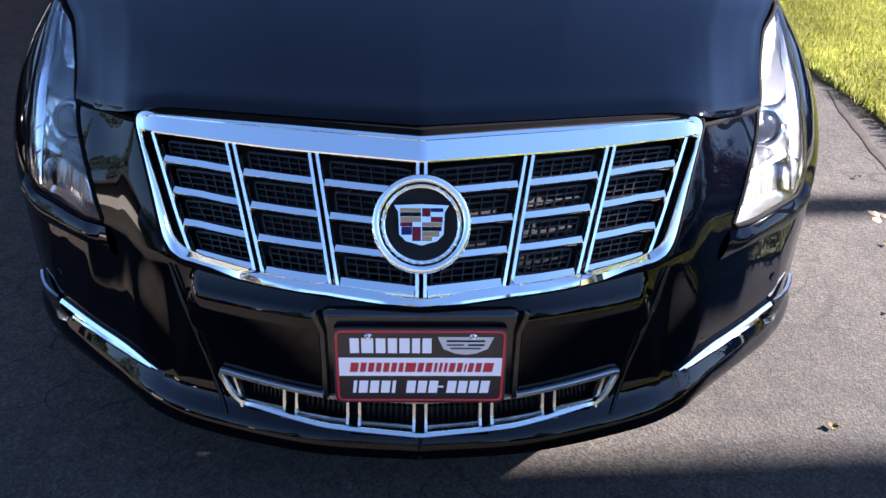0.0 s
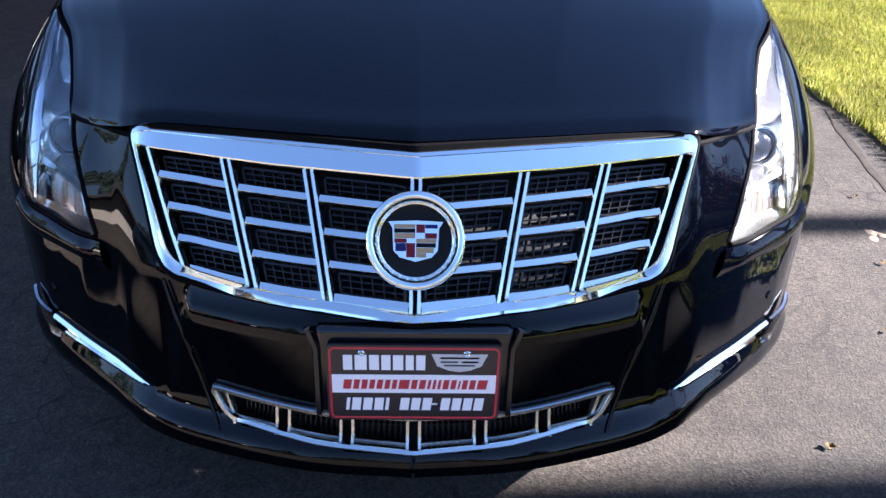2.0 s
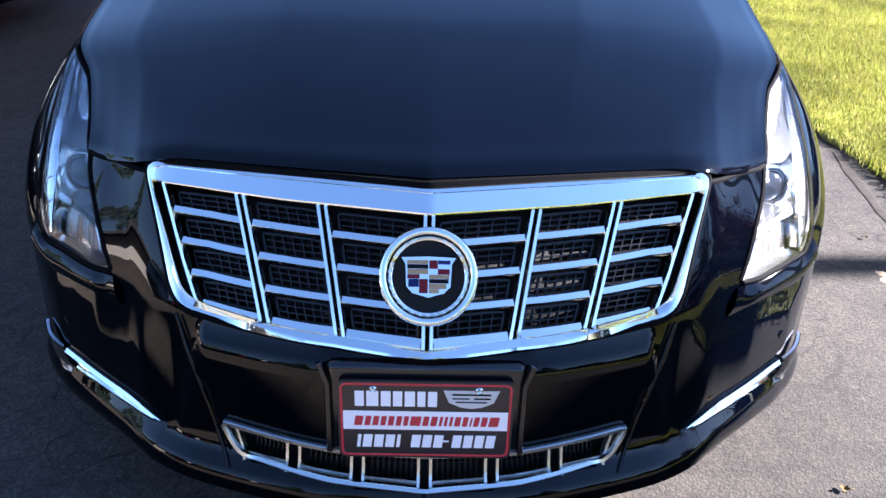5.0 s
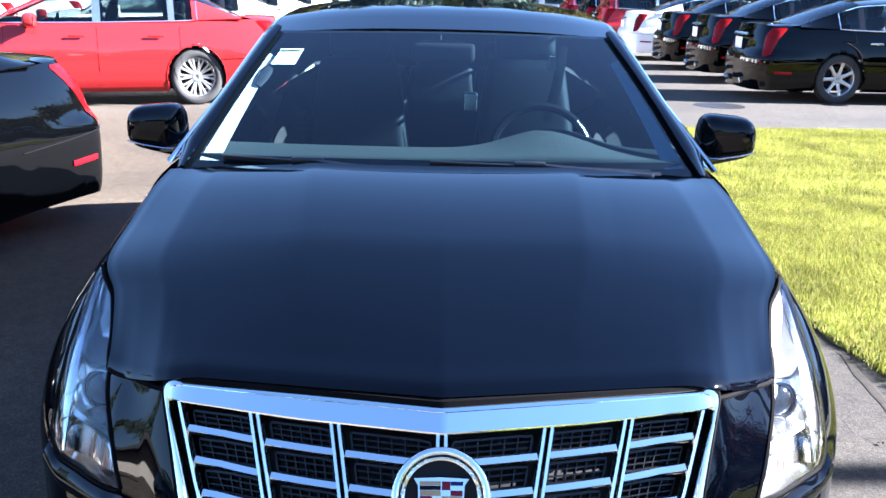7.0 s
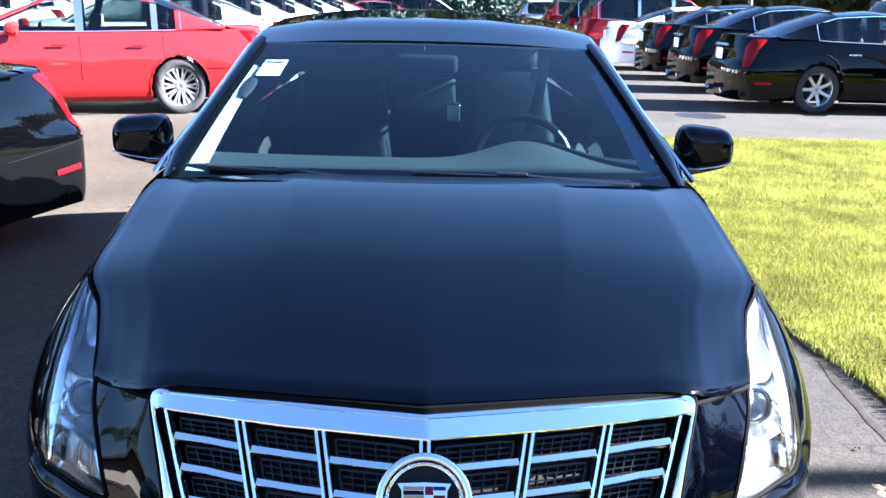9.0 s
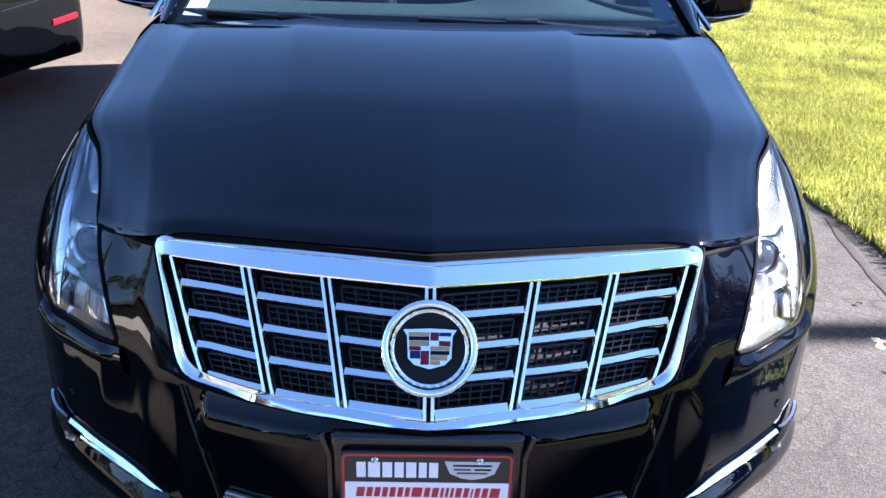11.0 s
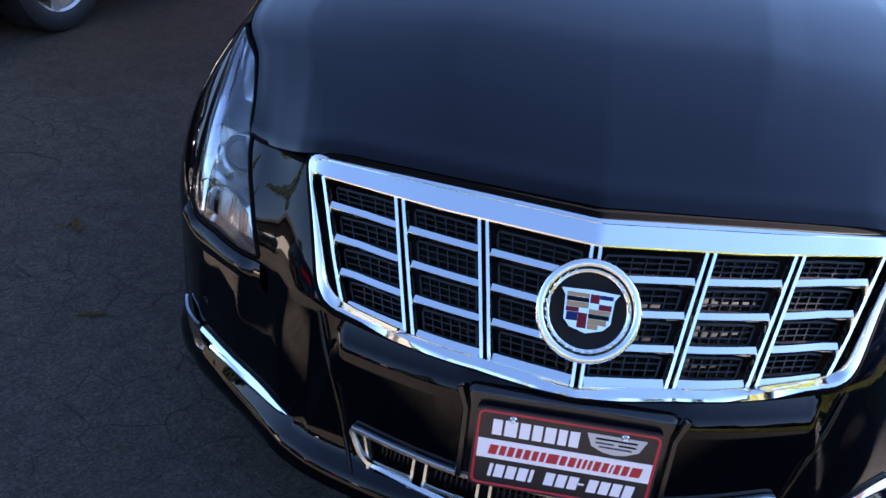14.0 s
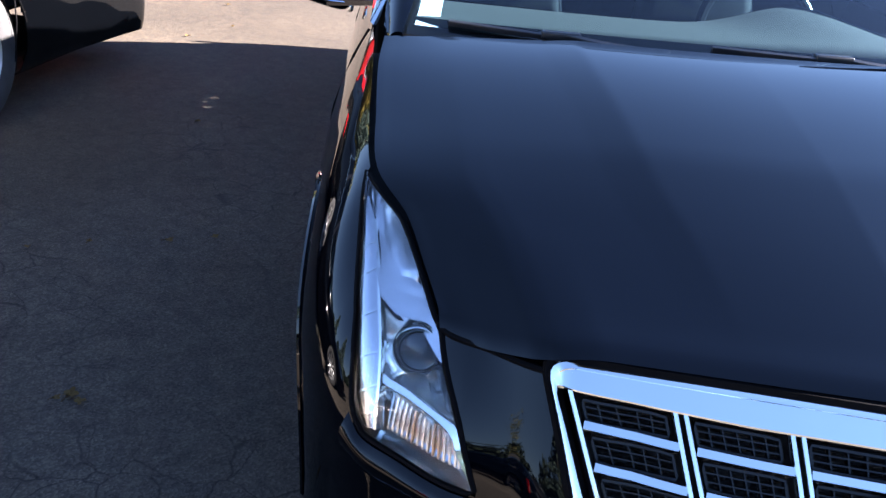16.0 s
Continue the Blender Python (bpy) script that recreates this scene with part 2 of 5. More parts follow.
# ---- the shape of a car: front at y = -0.2, tail at 4.93, half a width of 0.926 ----
# widest point (x, y) at a height of 0.55, shoulder (x, y, z), curve of the side
STATIONS = [
    (0.000, -0.165, 0.000, -0.004, 0.797, 1.0), (0.200, -0.146, 0.200, 0.035, 0.790, 1.0), (0.400, -0.088, 0.400, 0.074, 0.783, 1.0),
    (0.500, -0.036, 0.508, 0.094, 0.764, 1.1), (0.600, 0.042, 0.590, 0.150, 0.759, 1.5), (0.700, 0.116, 0.662, 0.210, 0.757, 1.65),
    (0.785, 0.186, 0.694, 0.320, 0.791, 1.9), (0.848, 0.275, 0.727, 0.430, 0.831, 2.3), (0.888, 0.410, 0.786, 0.555, 0.863, 2.5),
    (0.911, 0.600, 0.800, 0.750, 0.900, 2.5), (0.921, 0.800, 0.804, 0.950, 0.942, 2.2), (0.925, 1.100, 0.808, 1.130, 0.972, 2.3),
    (0.926, 1.600, 0.812, 1.600, 0.985, 2.4), (0.926, 2.500, 0.812, 2.500, 0.995, 2.4), (0.920, 3.500, 0.800, 3.500, 1.020, 2.3),
    (0.890, 4.400, 0.740, 4.350, 1.045, 2.0), (0.800, 4.760, 0.660, 4.640, 1.060, 1.8), (0.480, 4.890, 0.430, 4.760, 1.075, 1.6),
    (0.000, 4.920, 0.000, 4.800, 1.080, 1.6),
]
LAST = len(STATIONS) - 1
CHIN = [(0.17, -0.02), (0.19, 0.022), (0.215, 0.046), (0.245, 0.05), (0.262, 0.036), (0.285, 0.012), (0.33, 0.004), (0.40, 0.002), (0.55, 0.0)]
# the grille's face stands back from the bumper and folds along the middle
FOLD = [(0, 0.015), (0.16, 0.035), (0.40, 0.035), (0.44, 0.027), (0.50, 0.022), (0.56, 0.016), (0.64, 0.0)]
SILL = [(0.17, -0.09), (0.22, -0.05), (0.30, -0.02), (0.42, -0.006), (0.55, 0.0)]


def shell(s, z, sx=1, d=0.0):
    """The body's side at station s and height z, on the side sx, d outside the skin."""
    xm, ym, xt, yt, zt, e = spline(STATIONS, s)
    back = interp(xm, FOLD) if s < 5 else 0.0
    side = max(0.0, min(1.0, (xm - 0.41) / 0.06))
    ym += back * max(0.0, min(1.0, (z - 0.50 + 0.22 * side) / (0.035 + 0.25 * side)))
    if z >= 0.55:
        q = max(0.0, (z - 0.55) / (zt - 0.55))
        k = q ** max(1.0, e)
        p = Vector((xm + (xt - xm) * k, ym + (yt - ym) * k, z))
    else:
        a, b = spline(STATIONS, max(0, s - 0.05)), spline(STATIONS, min(LAST, s + 0.05))
        n = Vector((b[1] - a[1], -(b[0] - a[0]))).normalized()
        w = min(1.0, max(0.0, (s - 7.0) / 2.0))
        chin = interp(z, CHIN) * (1 - 0.65 * min(1.0, max(0.0, (s - 3.0) / 3.0)))
        off = chin * (1 - w) + interp(z, SILL) * w * (1 - 0.7 * max(0.0, min(1.0, s - 14.6)))
        flank = max(0.0, min(1.0, (s - 2.7) / 0.6)) * max(0.0, min(1.0, 6.5 - s))
        off += 0.019 * flank * math.sin(math.pi * max(0.0, min(1.0, (z - 0.29) / 0.26)) ** 0.72)
        p = Vector((xm + n.x * off, ym + n.y * off, z))
    if s > 14.5:
        # the rear bumper stands out below the lamps
        a, b = spline(STATIONS, s - 0.05), spline(STATIONS, min(LAST, s + 0.05))
        n = Vector((b[1] - a[1], -(b[0] - a[0]))).normalized()
        k = 0.055 * min(1.0, (s - 14.5) / 1.2) * max(0.0, min(1.0, (0.72 - z) / 0.07))
        p = p + Vector((n.x * k, n.y * k, 0))
    if d:
        a, b, c = shell(s + 0.02, z), shell(max(0.0, s - 0.02), z), shell(s, z + 0.004)
        n = (a - b).cross(c - p).normalized()
        if n.dot(Vector((p.x, p.y - 2.4, 0))) < 0:
            n = -n
        p = p + n * d
    return Vector((p.x * sx, p.y, p.z))


def out(s, z, sx=1):
    return (shell(s, z, sx, 0.01) - shell(s, z, sx)).normalized()


XS = [st[0] for st in STATIONS[:9]]


def nose(x, z, d=0.0):
    """The front at x and z, d before the skin."""
    s = float(np.interp(abs(x), XS, range(9)))
    p = shell(s, z, 1 if x >= 0 else -1, d)
    return Vector((x + (p.x - x) * min(1.0, abs(x) / 0.04) if d else x, p.y, p.z))


def nose_out(x, z):
    return (nose(x, z, 0.01) - nose(x, z, 0.0001)).normalized()


def station_at(y, z):
    """The station at which the side of the body lies at y, at the height z."""
    a, b = 7.0, 15.5
    for _ in range(24):
        m = (a + b) / 2
        a, b = (m, b) if shell(m, z).y < y else (a, m)
    return (a + b) / 2


LAMP = [(8.1, 0.862), (7.0, 0.830), (6.0, 0.791), (4.95, 0.753), (4.40, 0.668), (4.0, 0.570), (4.6, 0.568), (5.2, 0.573), (5.8, 0.577), (6.1, 0.602), (6.35, 0.662), (6.7, 0.716), (7.1, 0.758), (7.55, 0.806)]
GRILLE = [(-0.510, 0.783), (0.0, 0.789), (0.510, 0.783), (0.448, 0.554), (0.25, 0.541), (0.0, 0.531), (-0.25, 0.541), (-0.448, 0.554)]
LOWER = [(-0.372, 0.347), (-0.165, 0.330), (0.165, 0.330), (0.372, 0.347), (0.335, 0.284), (0.17, 0.270), (0.0, 0.264), (-0.17, 0.270), (-0.335, 0.284)]
AXLES, WHEEL_R = (0.78, 3.617), 0.345


HOOD_EDGE = [(0.662, 0.212, 0.757), (0.689, 0.32, 0.791), (0.722, 0.43, 0.831), (0.780, 0.555, 0.863), (0.791, 0.75, 0.902), (0.797, 0.95, 0.942), (0.790, 1.10, 0.968)]
FRONT_LINE = [(0, -0.002), (0.2, 0.036), (0.4, 0.075), (0.50, 0.094), (0.53, 0.108), (0.59, 0.152), (0.662, 0.212)]


def front_fall(a):
    """How far the bonnet's front edge has come down, from its middle to its corner."""
    t = max(0.0, min(1.0, (a - 0.66) / 0.30))
    return 0.18 * min(1.0, a / 0.70) + 0.82 * t * t * (3 - 2 * t)


def soft_interp(x, table, r=0.005):
    return (interp(x - r, table) + interp(x, table) + interp(min(1, x + r), table)) / 3


def hood_point(u, v, lift=0.0):
    """The bonnet: u across from -1 to 1, v from its front edge to the cowl."""
    ex, ey, ez = spline(HOOD_EDGE, v * (len(HOOD_EDGE) - 1))
    a = abs(u)
    w = (ey - 0.212) / 0.888
    front = interp(a * 0.662, FRONT_LINE)
    y = front + (1.02 + 0.08 * a * a - front) * w
    centre = 0.804 + 0.178 * (1 - (1 - max(0.0, min(1.0, w))) ** 1.55)
    k = min(1.0, max(0.0, w * 4.0))
    # two folds on either side, which spread towards the screen
    fold = 0.36 + 0.10 * max(0.0, min(1.0, w))
    fall = front_fall(a) * (1 - k) + soft_interp(a, [(0, 0), (fold, 0.010), (0.80, 0.35), (1, 1)]) * k
    z = centre + (ez - centre) * fall
    if a > 0.96:
        f = (a - 0.96) / 0.04
        z = z * (1 - f) + ez * f
    # raised middle panel with a crease on either side, front edge rolled down
    dome = 0.024 * soft_interp(a, [(0, 1), (fold, 0.98), (fold + 0.10, 0.72), (0.80, 0.28), (1, 0)]) * min(1.0, max(0.0, (w - 0.06) / 0.4))
    roll = 0.008 * max(0.0, 1 - v / 0.035) ** 2
    return Vector((u * ex, y, z + lift + dome - roll))


def dash_point(u, v, lift=0.0):
    """The dashboard's top: low before the passenger, with a hump over the dials."""
    hump = math.exp(-((u - 0.5) / 0.25) ** 2)
    return Vector((u * 0.74, 1.14 + 0.045 * u * u + 0.55 * v, 0.962 + 0.012 * math.sin(math.pi * min(1, v * 1.1)) + (0.085 * hump - 0.052) * v - 0.10 * max(0.0, v - 0.85) / 0.15 + lift))


def wheel(at, sx, parent, r=WHEEL_R, spokes=7, split=True):
    """An alloy wheel: rim with spokes, and its tyre."""
    bm = lathe([(-0.10, r * 0.66), (0.085, r * 0.66), (0.10, r * 0.70), (0.085, r * 0.69), (0.06, r * 0.64), (0.0, r * 0.60)])
    lathe([(0.035, 0.001), (0.075, 0.03), (0.075, 0.055), (0.05, 0.075), (0.0, 0.08)], 24, bm)
    turn = Matrix.Translation(at) @ Matrix.Diagonal((sx, 1, 1, 1))
    bm.transform(turn)
    rim = part("wheel", bm, ALLOY, parent, "silver alloy wheel")
    first = None
    for k in range(spokes * (2 if split else 1)):
        a = 2 * math.pi * (k // 2 if split else k) / spokes + (0.0 if not split else (-0.055 if k % 2 else 0.055))
        da = 0.0 if not split else (-0.08 if k % 2 else 0.08)
        if first is None or split:
            p = [Vector((0.045 + 0.03 * f, (0.05 + (r * 0.66 - 0.05) * f) * math.cos(a + da * f), (0.05 + (r * 0.66 - 0.05) * f) * math.sin(a + da * f))) for f in (0, 0.35, 0.7, 1)]
            sp = strip(p, Vector((1, 0, 0)), [0.018, 0.015, 0.014, 0.018] if split else [0.030, 0.024, 0.022, 0.028], 0.02)
            sp.transform(turn)
            ob = part("spoke", sp, ALLOY, rim)
            first = first or ob
        else:
            ob = new("spoke", first.data)
            ob.parent = rim
            ob.matrix_basis = Matrix.Translation(at) @ Matrix.Rotation(a * sx * sx, 4, "X") @ Matrix.Translation(-Vector(at))
    t = lathe([(-0.10, r * 0.68), (-0.115, r * 0.76), (-0.118, r * 0.88), (-0.105, r * 0.96), (-0.07, r), (0.07, r), (0.105, r * 0.965), (0.118, r * 0.88), (0.115, r * 0.76), (0.10, r * 0.69)], 48)
    t.transform(turn)
    part("tyre", t, TYRE, rim, "black rubber tyre")
    # flat black disc in place of the shade behind the spokes
    d = lathe([(-0.02, 0.001), (-0.02, r * 0.5)], 24)
    d.transform(turn)
    part("dark_disc", d, DEEP, rim)
    return rim


def car(name, label, mat, category="car", group="", detail=False, wagon=False, size=1.0, axles=AXLES):
    root = thing(name, label, category, group)
    n = 4 if detail else 2

    # body with the openings for lamps, grilles and wheels
    def keep(s, z):
        if detail and inside(s, z, LAMP):
            return False
        xm = spline(STATIONS, s)[0]
        if s < 4 and inside(xm, z, [(x * 0.995, 0.66 + (zz - 0.66) * 0.985) for x, zz in GRILLE]):
            return False
        if s < 4 and inside(xm, z, LOWER):
            return False
        p = shell(s, z)
        return not any((p.y - ay) ** 2 + (p.z - WHEEL_R) ** 2 < 0.385 ** 2 for ay in axles if p.x > 0.7)

    ss = steps(0, 9, 9 * 4 * n) + steps(9, 10.6, 20)[1:] + steps(10.6, 13.4, 12)[1:] + steps(13.4, 14.8, 40)[1:] + steps(14.8, LAST, 26)[1:]
    qs = [0.17, 0.19, 0.215, 0.235, 0.25, 0.262, 0.275, 0.29, 0.31, 0.33, 0.345] + steps(0.36, 0.55, 10 if detail else 6)
    tops = [0.55 + 0.5 * t for t in steps(0, 1, 22 if detail else 12)[1:]]

    def height(s, q):
        return q if q <= 0.55 else 0.55 + (spline(STATIONS, s)[4] - 0.55) * (q - 0.55) / 0.5

    def body(s, q):
        return shell(s, height(s, q), 1)

    def keep_q(s, q):
        return keep(s, height(s, q))

    bm = sheet(body, ss, qs + tops, keep_q)
    copy = bm.copy()
    bmesh.ops.scale(copy, vec=(-1, 1, 1), verts=copy.verts)
    me = bpy.data.meshes.new("half")
    copy.to_mesh(me)
    copy.free()
    bm.from_mesh(me)
    bpy.data.meshes.remove(me)
    bmesh.ops.remove_doubles(bm, verts=bm.verts, dist=0.0005)
    part("body", bm, mat, root, sharp=35)

    # bonnet with its thickness
    bm = sheet(lambda u, v: hood_point(u, v, 0.001), steps(-0.992, 0.992, 180 if detail else 20), ([0, 0.003, 0.007, 0.012, 0.018, 0.026] if detail else [0]) + steps(0.035, 1, 38 if detail else 13), thick=-0.012)
    part("hood", bm, mat, root, sharp=30)
    # black sheet under the bonnet, in place of the shade there
    part("dark_underlay", sheet(lambda u, v: Vector((hood_point(u, v).x * 1.025, hood_point(u, v).y + 0.02 * (1 - v), hood_point(u, v).z - 0.03)), steps(-1, 1, 24), steps(0, 1, 12)), DEEP, root)

    # greenhouse
    roof_z = 1.46 if not wagon else 1.68
    lift = roof_z - 1.46
    wy0, wy1 = 1.03, 1.92
    back0, back1 = (3.35, 4.25) if not wagon else (4.35, 4.62)
    zw1 = 1.35 + lift

    def screen(u, v, d=0.0):
        a = abs(u)
        x = u * (0.752 + (0.612 - 0.752) * v)
        y = (wy0 + 0.09 * a * a) * (1 - v) + (wy1 + 0.05 * a * a) * v
        z = 0.985 + (zw1 - 0.985 - 0.012 * a * a) * v + 0.018 * math.sin(math.pi * v) * (1 - 0.3 * a)
        return Vector((x, y, z + d))

    def rail(y, inner=0.0):
        """The roof's edge at y."""
        x = interp(y, [(1.1, 0.80), (1.5, 0.715), (1.92, 0.652), (2.5, 0.645), (3.3, 0.62), (3.8, 0.62), (back1, 0.70)])
        if wagon:
            x = interp(y, [(1.1, 0.80), (1.5, 0.71), (1.92, 0.645), (2.5, 0.65), (4.3, 0.63), (4.7, 0.66)])
        z = interp(y, [(1.1, 0.985), (1.92, zw1 - 0.03), (2.2, roof_z - 0.085), (2.7, roof_z - 0.055), (back0, roof_z - 0.10), (back1, 1.07 if not wagon else 1.25)])
        return x - inner, z

    def roof(u, v):
        y = wy1 + (back0 - wy1) * v
        x, z = rail(y)
        top = interp(y, [(1.92, zw1), (2.2, roof_z - 0.04), (2.75, roof_z), (back0, roof_z - 0.045)])
        a = abs(u)
        return Vector((u * x, y + 0.05 * a * a * (1 - v), z + (top - z) * (1 - a ** 2.6)))

    part("windshield", sheet(screen, steps(-1, 1, 20), steps(0, 1, 12)), SCREEN_GLASS, root, "tinted windscreen").visible_shadow = False
    part("roof", sheet(roof, steps(-1, 1, 24), steps(0, 1, 18), thick=-0.005), mat, root)
    if detail:
        for a, b in (((-0.75, 0.17), (0.75, 0.17)), ((-0.75, 0.17), (-0.75, 0.55)), ((0.75, 0.17), (0.75, 0.55))):
            part("sunroof_seam", tube([roof(a[0] + (b[0] - a[0]) * f, a[1] + (b[1] - a[1]) * f) + Vector((0, 0, 0.001)) for f in steps(0, 1, 16)], 0.003, sides=5), SEAL, root)
    for sx in (-1, 1):
        def pillar(k, v, sx=sx):
            inner = screen(0.985 * sx, v, 0.004)
            y = wy0 + 0.10 + (wy1 + 0.06 - wy0 - 0.10) * v
            x, z = rail(y)
            outer = Vector((sx * (x + 0.006), y + 0.03, z - 0.012))
            sink = max(0.0, 0.12 - v) * 0.28 * k
            return inner.lerp(outer, k) + Vector((-sx * sink * 0.6, 0, 0.014 * math.sin(math.pi * k) - sink))
        part("windshield_pillar", sheet(pillar, steps(0, 1, 6), steps(-0.02, 1, 16), thick=-0.012), mat, root)

        # side glass and its frame
        def belt(y):
            return interp(y, [(1.1, 0.985), (2.5, 1.0), (3.5, 1.025), (4.3, 1.06)])
        def side(y, q, d=0.0, sx=sx):
            x1, z1 = rail(y)
            z0 = belt(y)
            return Vector((sx * (0.808 - 0.02 * max(0, y - 3.4) + (x1 - 0.808) * q ** 1.15 + d), y, z0 + (z1 - z0) * q))
        ys = [1.28, 2.36, 2.44, 3.30, 3.36, 3.66] if not wagon else [1.28, 2.36, 2.44, 3.40, 3.46, 4.45]
        for y0, y1 in zip(ys[::2], ys[1::2]):
            part("side_window", sheet(lambda y, q: side(y, q * 0.99 + 0.005, 0.0), steps(y0, y1, 8), steps(0, 1, 5)), SIDE_GLASS, root, "dark tinted side window")
        for y0, y1 in ((2.35, 2.45), (3.29, 3.37)):
            part("door_pillar", sheet(lambda y, q: side(y, q, 0.003), steps(y0, y1, 2), steps(0, 1, 5), thick=0.012), SATIN if mat is RED_PAINT else GLOSS_BLACK, root)
        part("rear_pillar", sheet(lambda y, q: side(y, q, 0.004), steps(ys[-1] - 0.06, back1, 8), steps(0, 1, 6), thick=0.015), mat, root)
        line = [side(y, 0.0, 0.008) for y in steps(1.2, ys[-1], 14)]
        topl = [side(y, 0.96, 0.008) for y in steps(ys[-1], 1.35, 16)]
        part("window_trim", tube(line + topl, 0.009, True, 6), CHROME, root, "bright window surround")

        # door mirror
        def mirror_shape(a, b, sx=sx):
            # a along the housing, b round it: a smooth shell, shallower towards its tip
            k = max(0.0, 1 - abs(2 * a - 1) ** 5) ** 0.4
            t = 2 * math.pi * b
            c, s_ = math.cos(t), math.sin(t)
            cy, cz = math.copysign(abs(c) ** 0.7, c), math.copysign(abs(s_) ** 0.55, s_)
            up = (0.090 - 0.014 * a) * k if s_ > 0 else (0.104 - 0.052 * a) * k
            return Vector((sx * (0.880 + 0.186 * a), 1.60 + 0.072 * k * cy + 0.035 * (1 - a), 1.018 + up * cz))
        bm = sheet(mirror_shape, [0.004, 0.012, 0.03, 0.06] + steps(0.1, 0.9, 14) + [0.94, 0.97, 0.988, 0.996], steps(0, 1, 36))
        bmesh.ops.remove_doubles(bm, verts=bm.verts, dist=0.0004)
        bmesh.ops.holes_fill(bm, edges=bm.edges, sides=60)
        m = part("door_mirror", bm, mat, root, "door mirror in body colour")
        part("mirror_foot", strip([(sx * 0.80, 1.56, 0.965), (sx * 0.86, 1.585, 0.955), (sx * 0.95, 1.60, 0.945)], Vector((0, 0, 1)), [0.05, 0.045, 0.04], 0.022), GLOSS_BLACK, m)
        part("mirror_glass", box((0.15, 0.006, 0.12), (sx * 0.98, 1.672, 1.01), 0.002), CHROME, m)
        part("indicator", tube([(sx * 0.895, 1.556, 0.958), (sx * 0.94, 1.540, 0.962), (sx * 1.0, 1.535, 0.972), (sx * 1.058, 1.546, 0.984)], 0.003, sides=6), LAMP_WHITE, m)

        # handles, sills and lamps at the tail
        for y in (2.15, 3.12):
            b = box((0.018, 0.20, 0.026), (sx * 0.918, y, 0.845), 0.008)
            part("door_handle", b, CHROME if mat is not RED_PAINT else mat, root)
        for y in (1.32, 2.40, 3.42):
            part("door_gap", tube([shell(float(np.interp(y, [st[1] for st in STATIONS[:16]], range(16))), z, sx, 0.001) for z in (0.26, 0.45, 0.6, 0.75, 0.88, 0.95)], 0.0035, sides=4), SEAL, root)
        for ay in axles:
            wheel((sx * 0.772, ay, WHEEL_R), sx, root, spokes=7 if ay > 3 and mat is JET_PAINT else 10, split=mat is not JET_PAINT)
            lip = []
            for a in steps(-0.25, math.pi + 0.25, 28):
                ly, lz = ay + 0.388 * math.cos(a), WHEEL_R + 0.388 * math.sin(a)
                lip.append(shell(station_at(ly, lz), max(0.18, lz), sx, 0.001))
            part("arch_lip", tube(lip, 0.006, sides=6), mat, root)
            # arch lining, with the well's shade put into its colour
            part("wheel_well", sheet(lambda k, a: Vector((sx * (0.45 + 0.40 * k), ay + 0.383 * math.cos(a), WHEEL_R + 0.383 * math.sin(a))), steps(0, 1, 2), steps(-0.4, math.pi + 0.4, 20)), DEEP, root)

        tail = [(15.15, 1.03), (15.95, 1.04), (16.25, 0.93), (16.2, 0.70), (16.05, 0.63), (15.75, 0.66), (15.5, 0.85)]
        rim_pts = along(rounded(tail, 0.03, 3), 30)
        cs, cz = 15.92, 0.86
        def tail_lamp(i, k, sx=sx):
            p = rim_pts[int(i) % 30]
            f = k / 4
            return shell(cs + (p.x - cs) * f, min(cz + (p.y - cz) * f, 1.03), sx, 0.004 + 0.018 * (1 - f ** 3))
        part("tail_lamp", sheet(tail_lamp, list(range(31)), [0.01, 1, 2, 3, 4]), TAIL_RED, root, "tall red tail lamp")
        part("side_reflector", strip([shell(s, 0.42 + 0.012 * (s - 15), sx, 0.0) for s in (14.95, 15.15, 15.35, 15.5)], out(15.2, 0.43, sx), 0.017, 0.008), REFLECTOR, root, "red side reflector")
        bm = tube([shell(17.25, 0.28, sx, -0.05), shell(17.25, 0.28, sx, 0.03)], 0.045, sides=12, flat=0.55)
        part("tail_pipe", bm, CHROME, root, "bright tail pipe")
        part("bumper_line", tube([shell(s, 0.56 + 0.03 * (s - 14.3), sx, 0.0015) for s in steps(14.4, 16.6, 14)], 0.004, sides=5), SEAL, root)

    # rear window, boot lid, tail fittings
    def rear_glass(u, v):
        x, z = rail(back0 + (back1 - back0) * v)
        y = back0 + (back1 - back0) * v + 0.06 * (1 - u * u) * (1 if not wagon else 0.4)
        ztop = interp(v, [(0, roof_z - 0.045), (1, 1.085 if not wagon else 1.26)]) + 0.02 * math.sin(math.pi * v)
        return Vector((u * (x - 0.015), y, z + (ztop - z) * (1 - abs(u) ** 3)))
    part("rear_window", sheet(rear_glass, steps(-1, 1, 16), steps(0, 1, 8)), SIDE_GLASS, root, "dark rear window")
    def deck(u, v):
        y0 = back1 - 0.05 + 0.05 * (1 - u * u)
        s = 18 - 2.9 * abs(u)
        e = shell(s, spline(STATIONS, s)[4])
        return Vector((u * 0.72 * (1 - v) + e.x * (1 if u > 0 else -1) * v, y0 * (1 - v) + e.y * v, (1.07 + 0.02 * (1 - u * u)) * (1 - v) + e.z * v + 0.012 * math.sin(math.pi * v)))
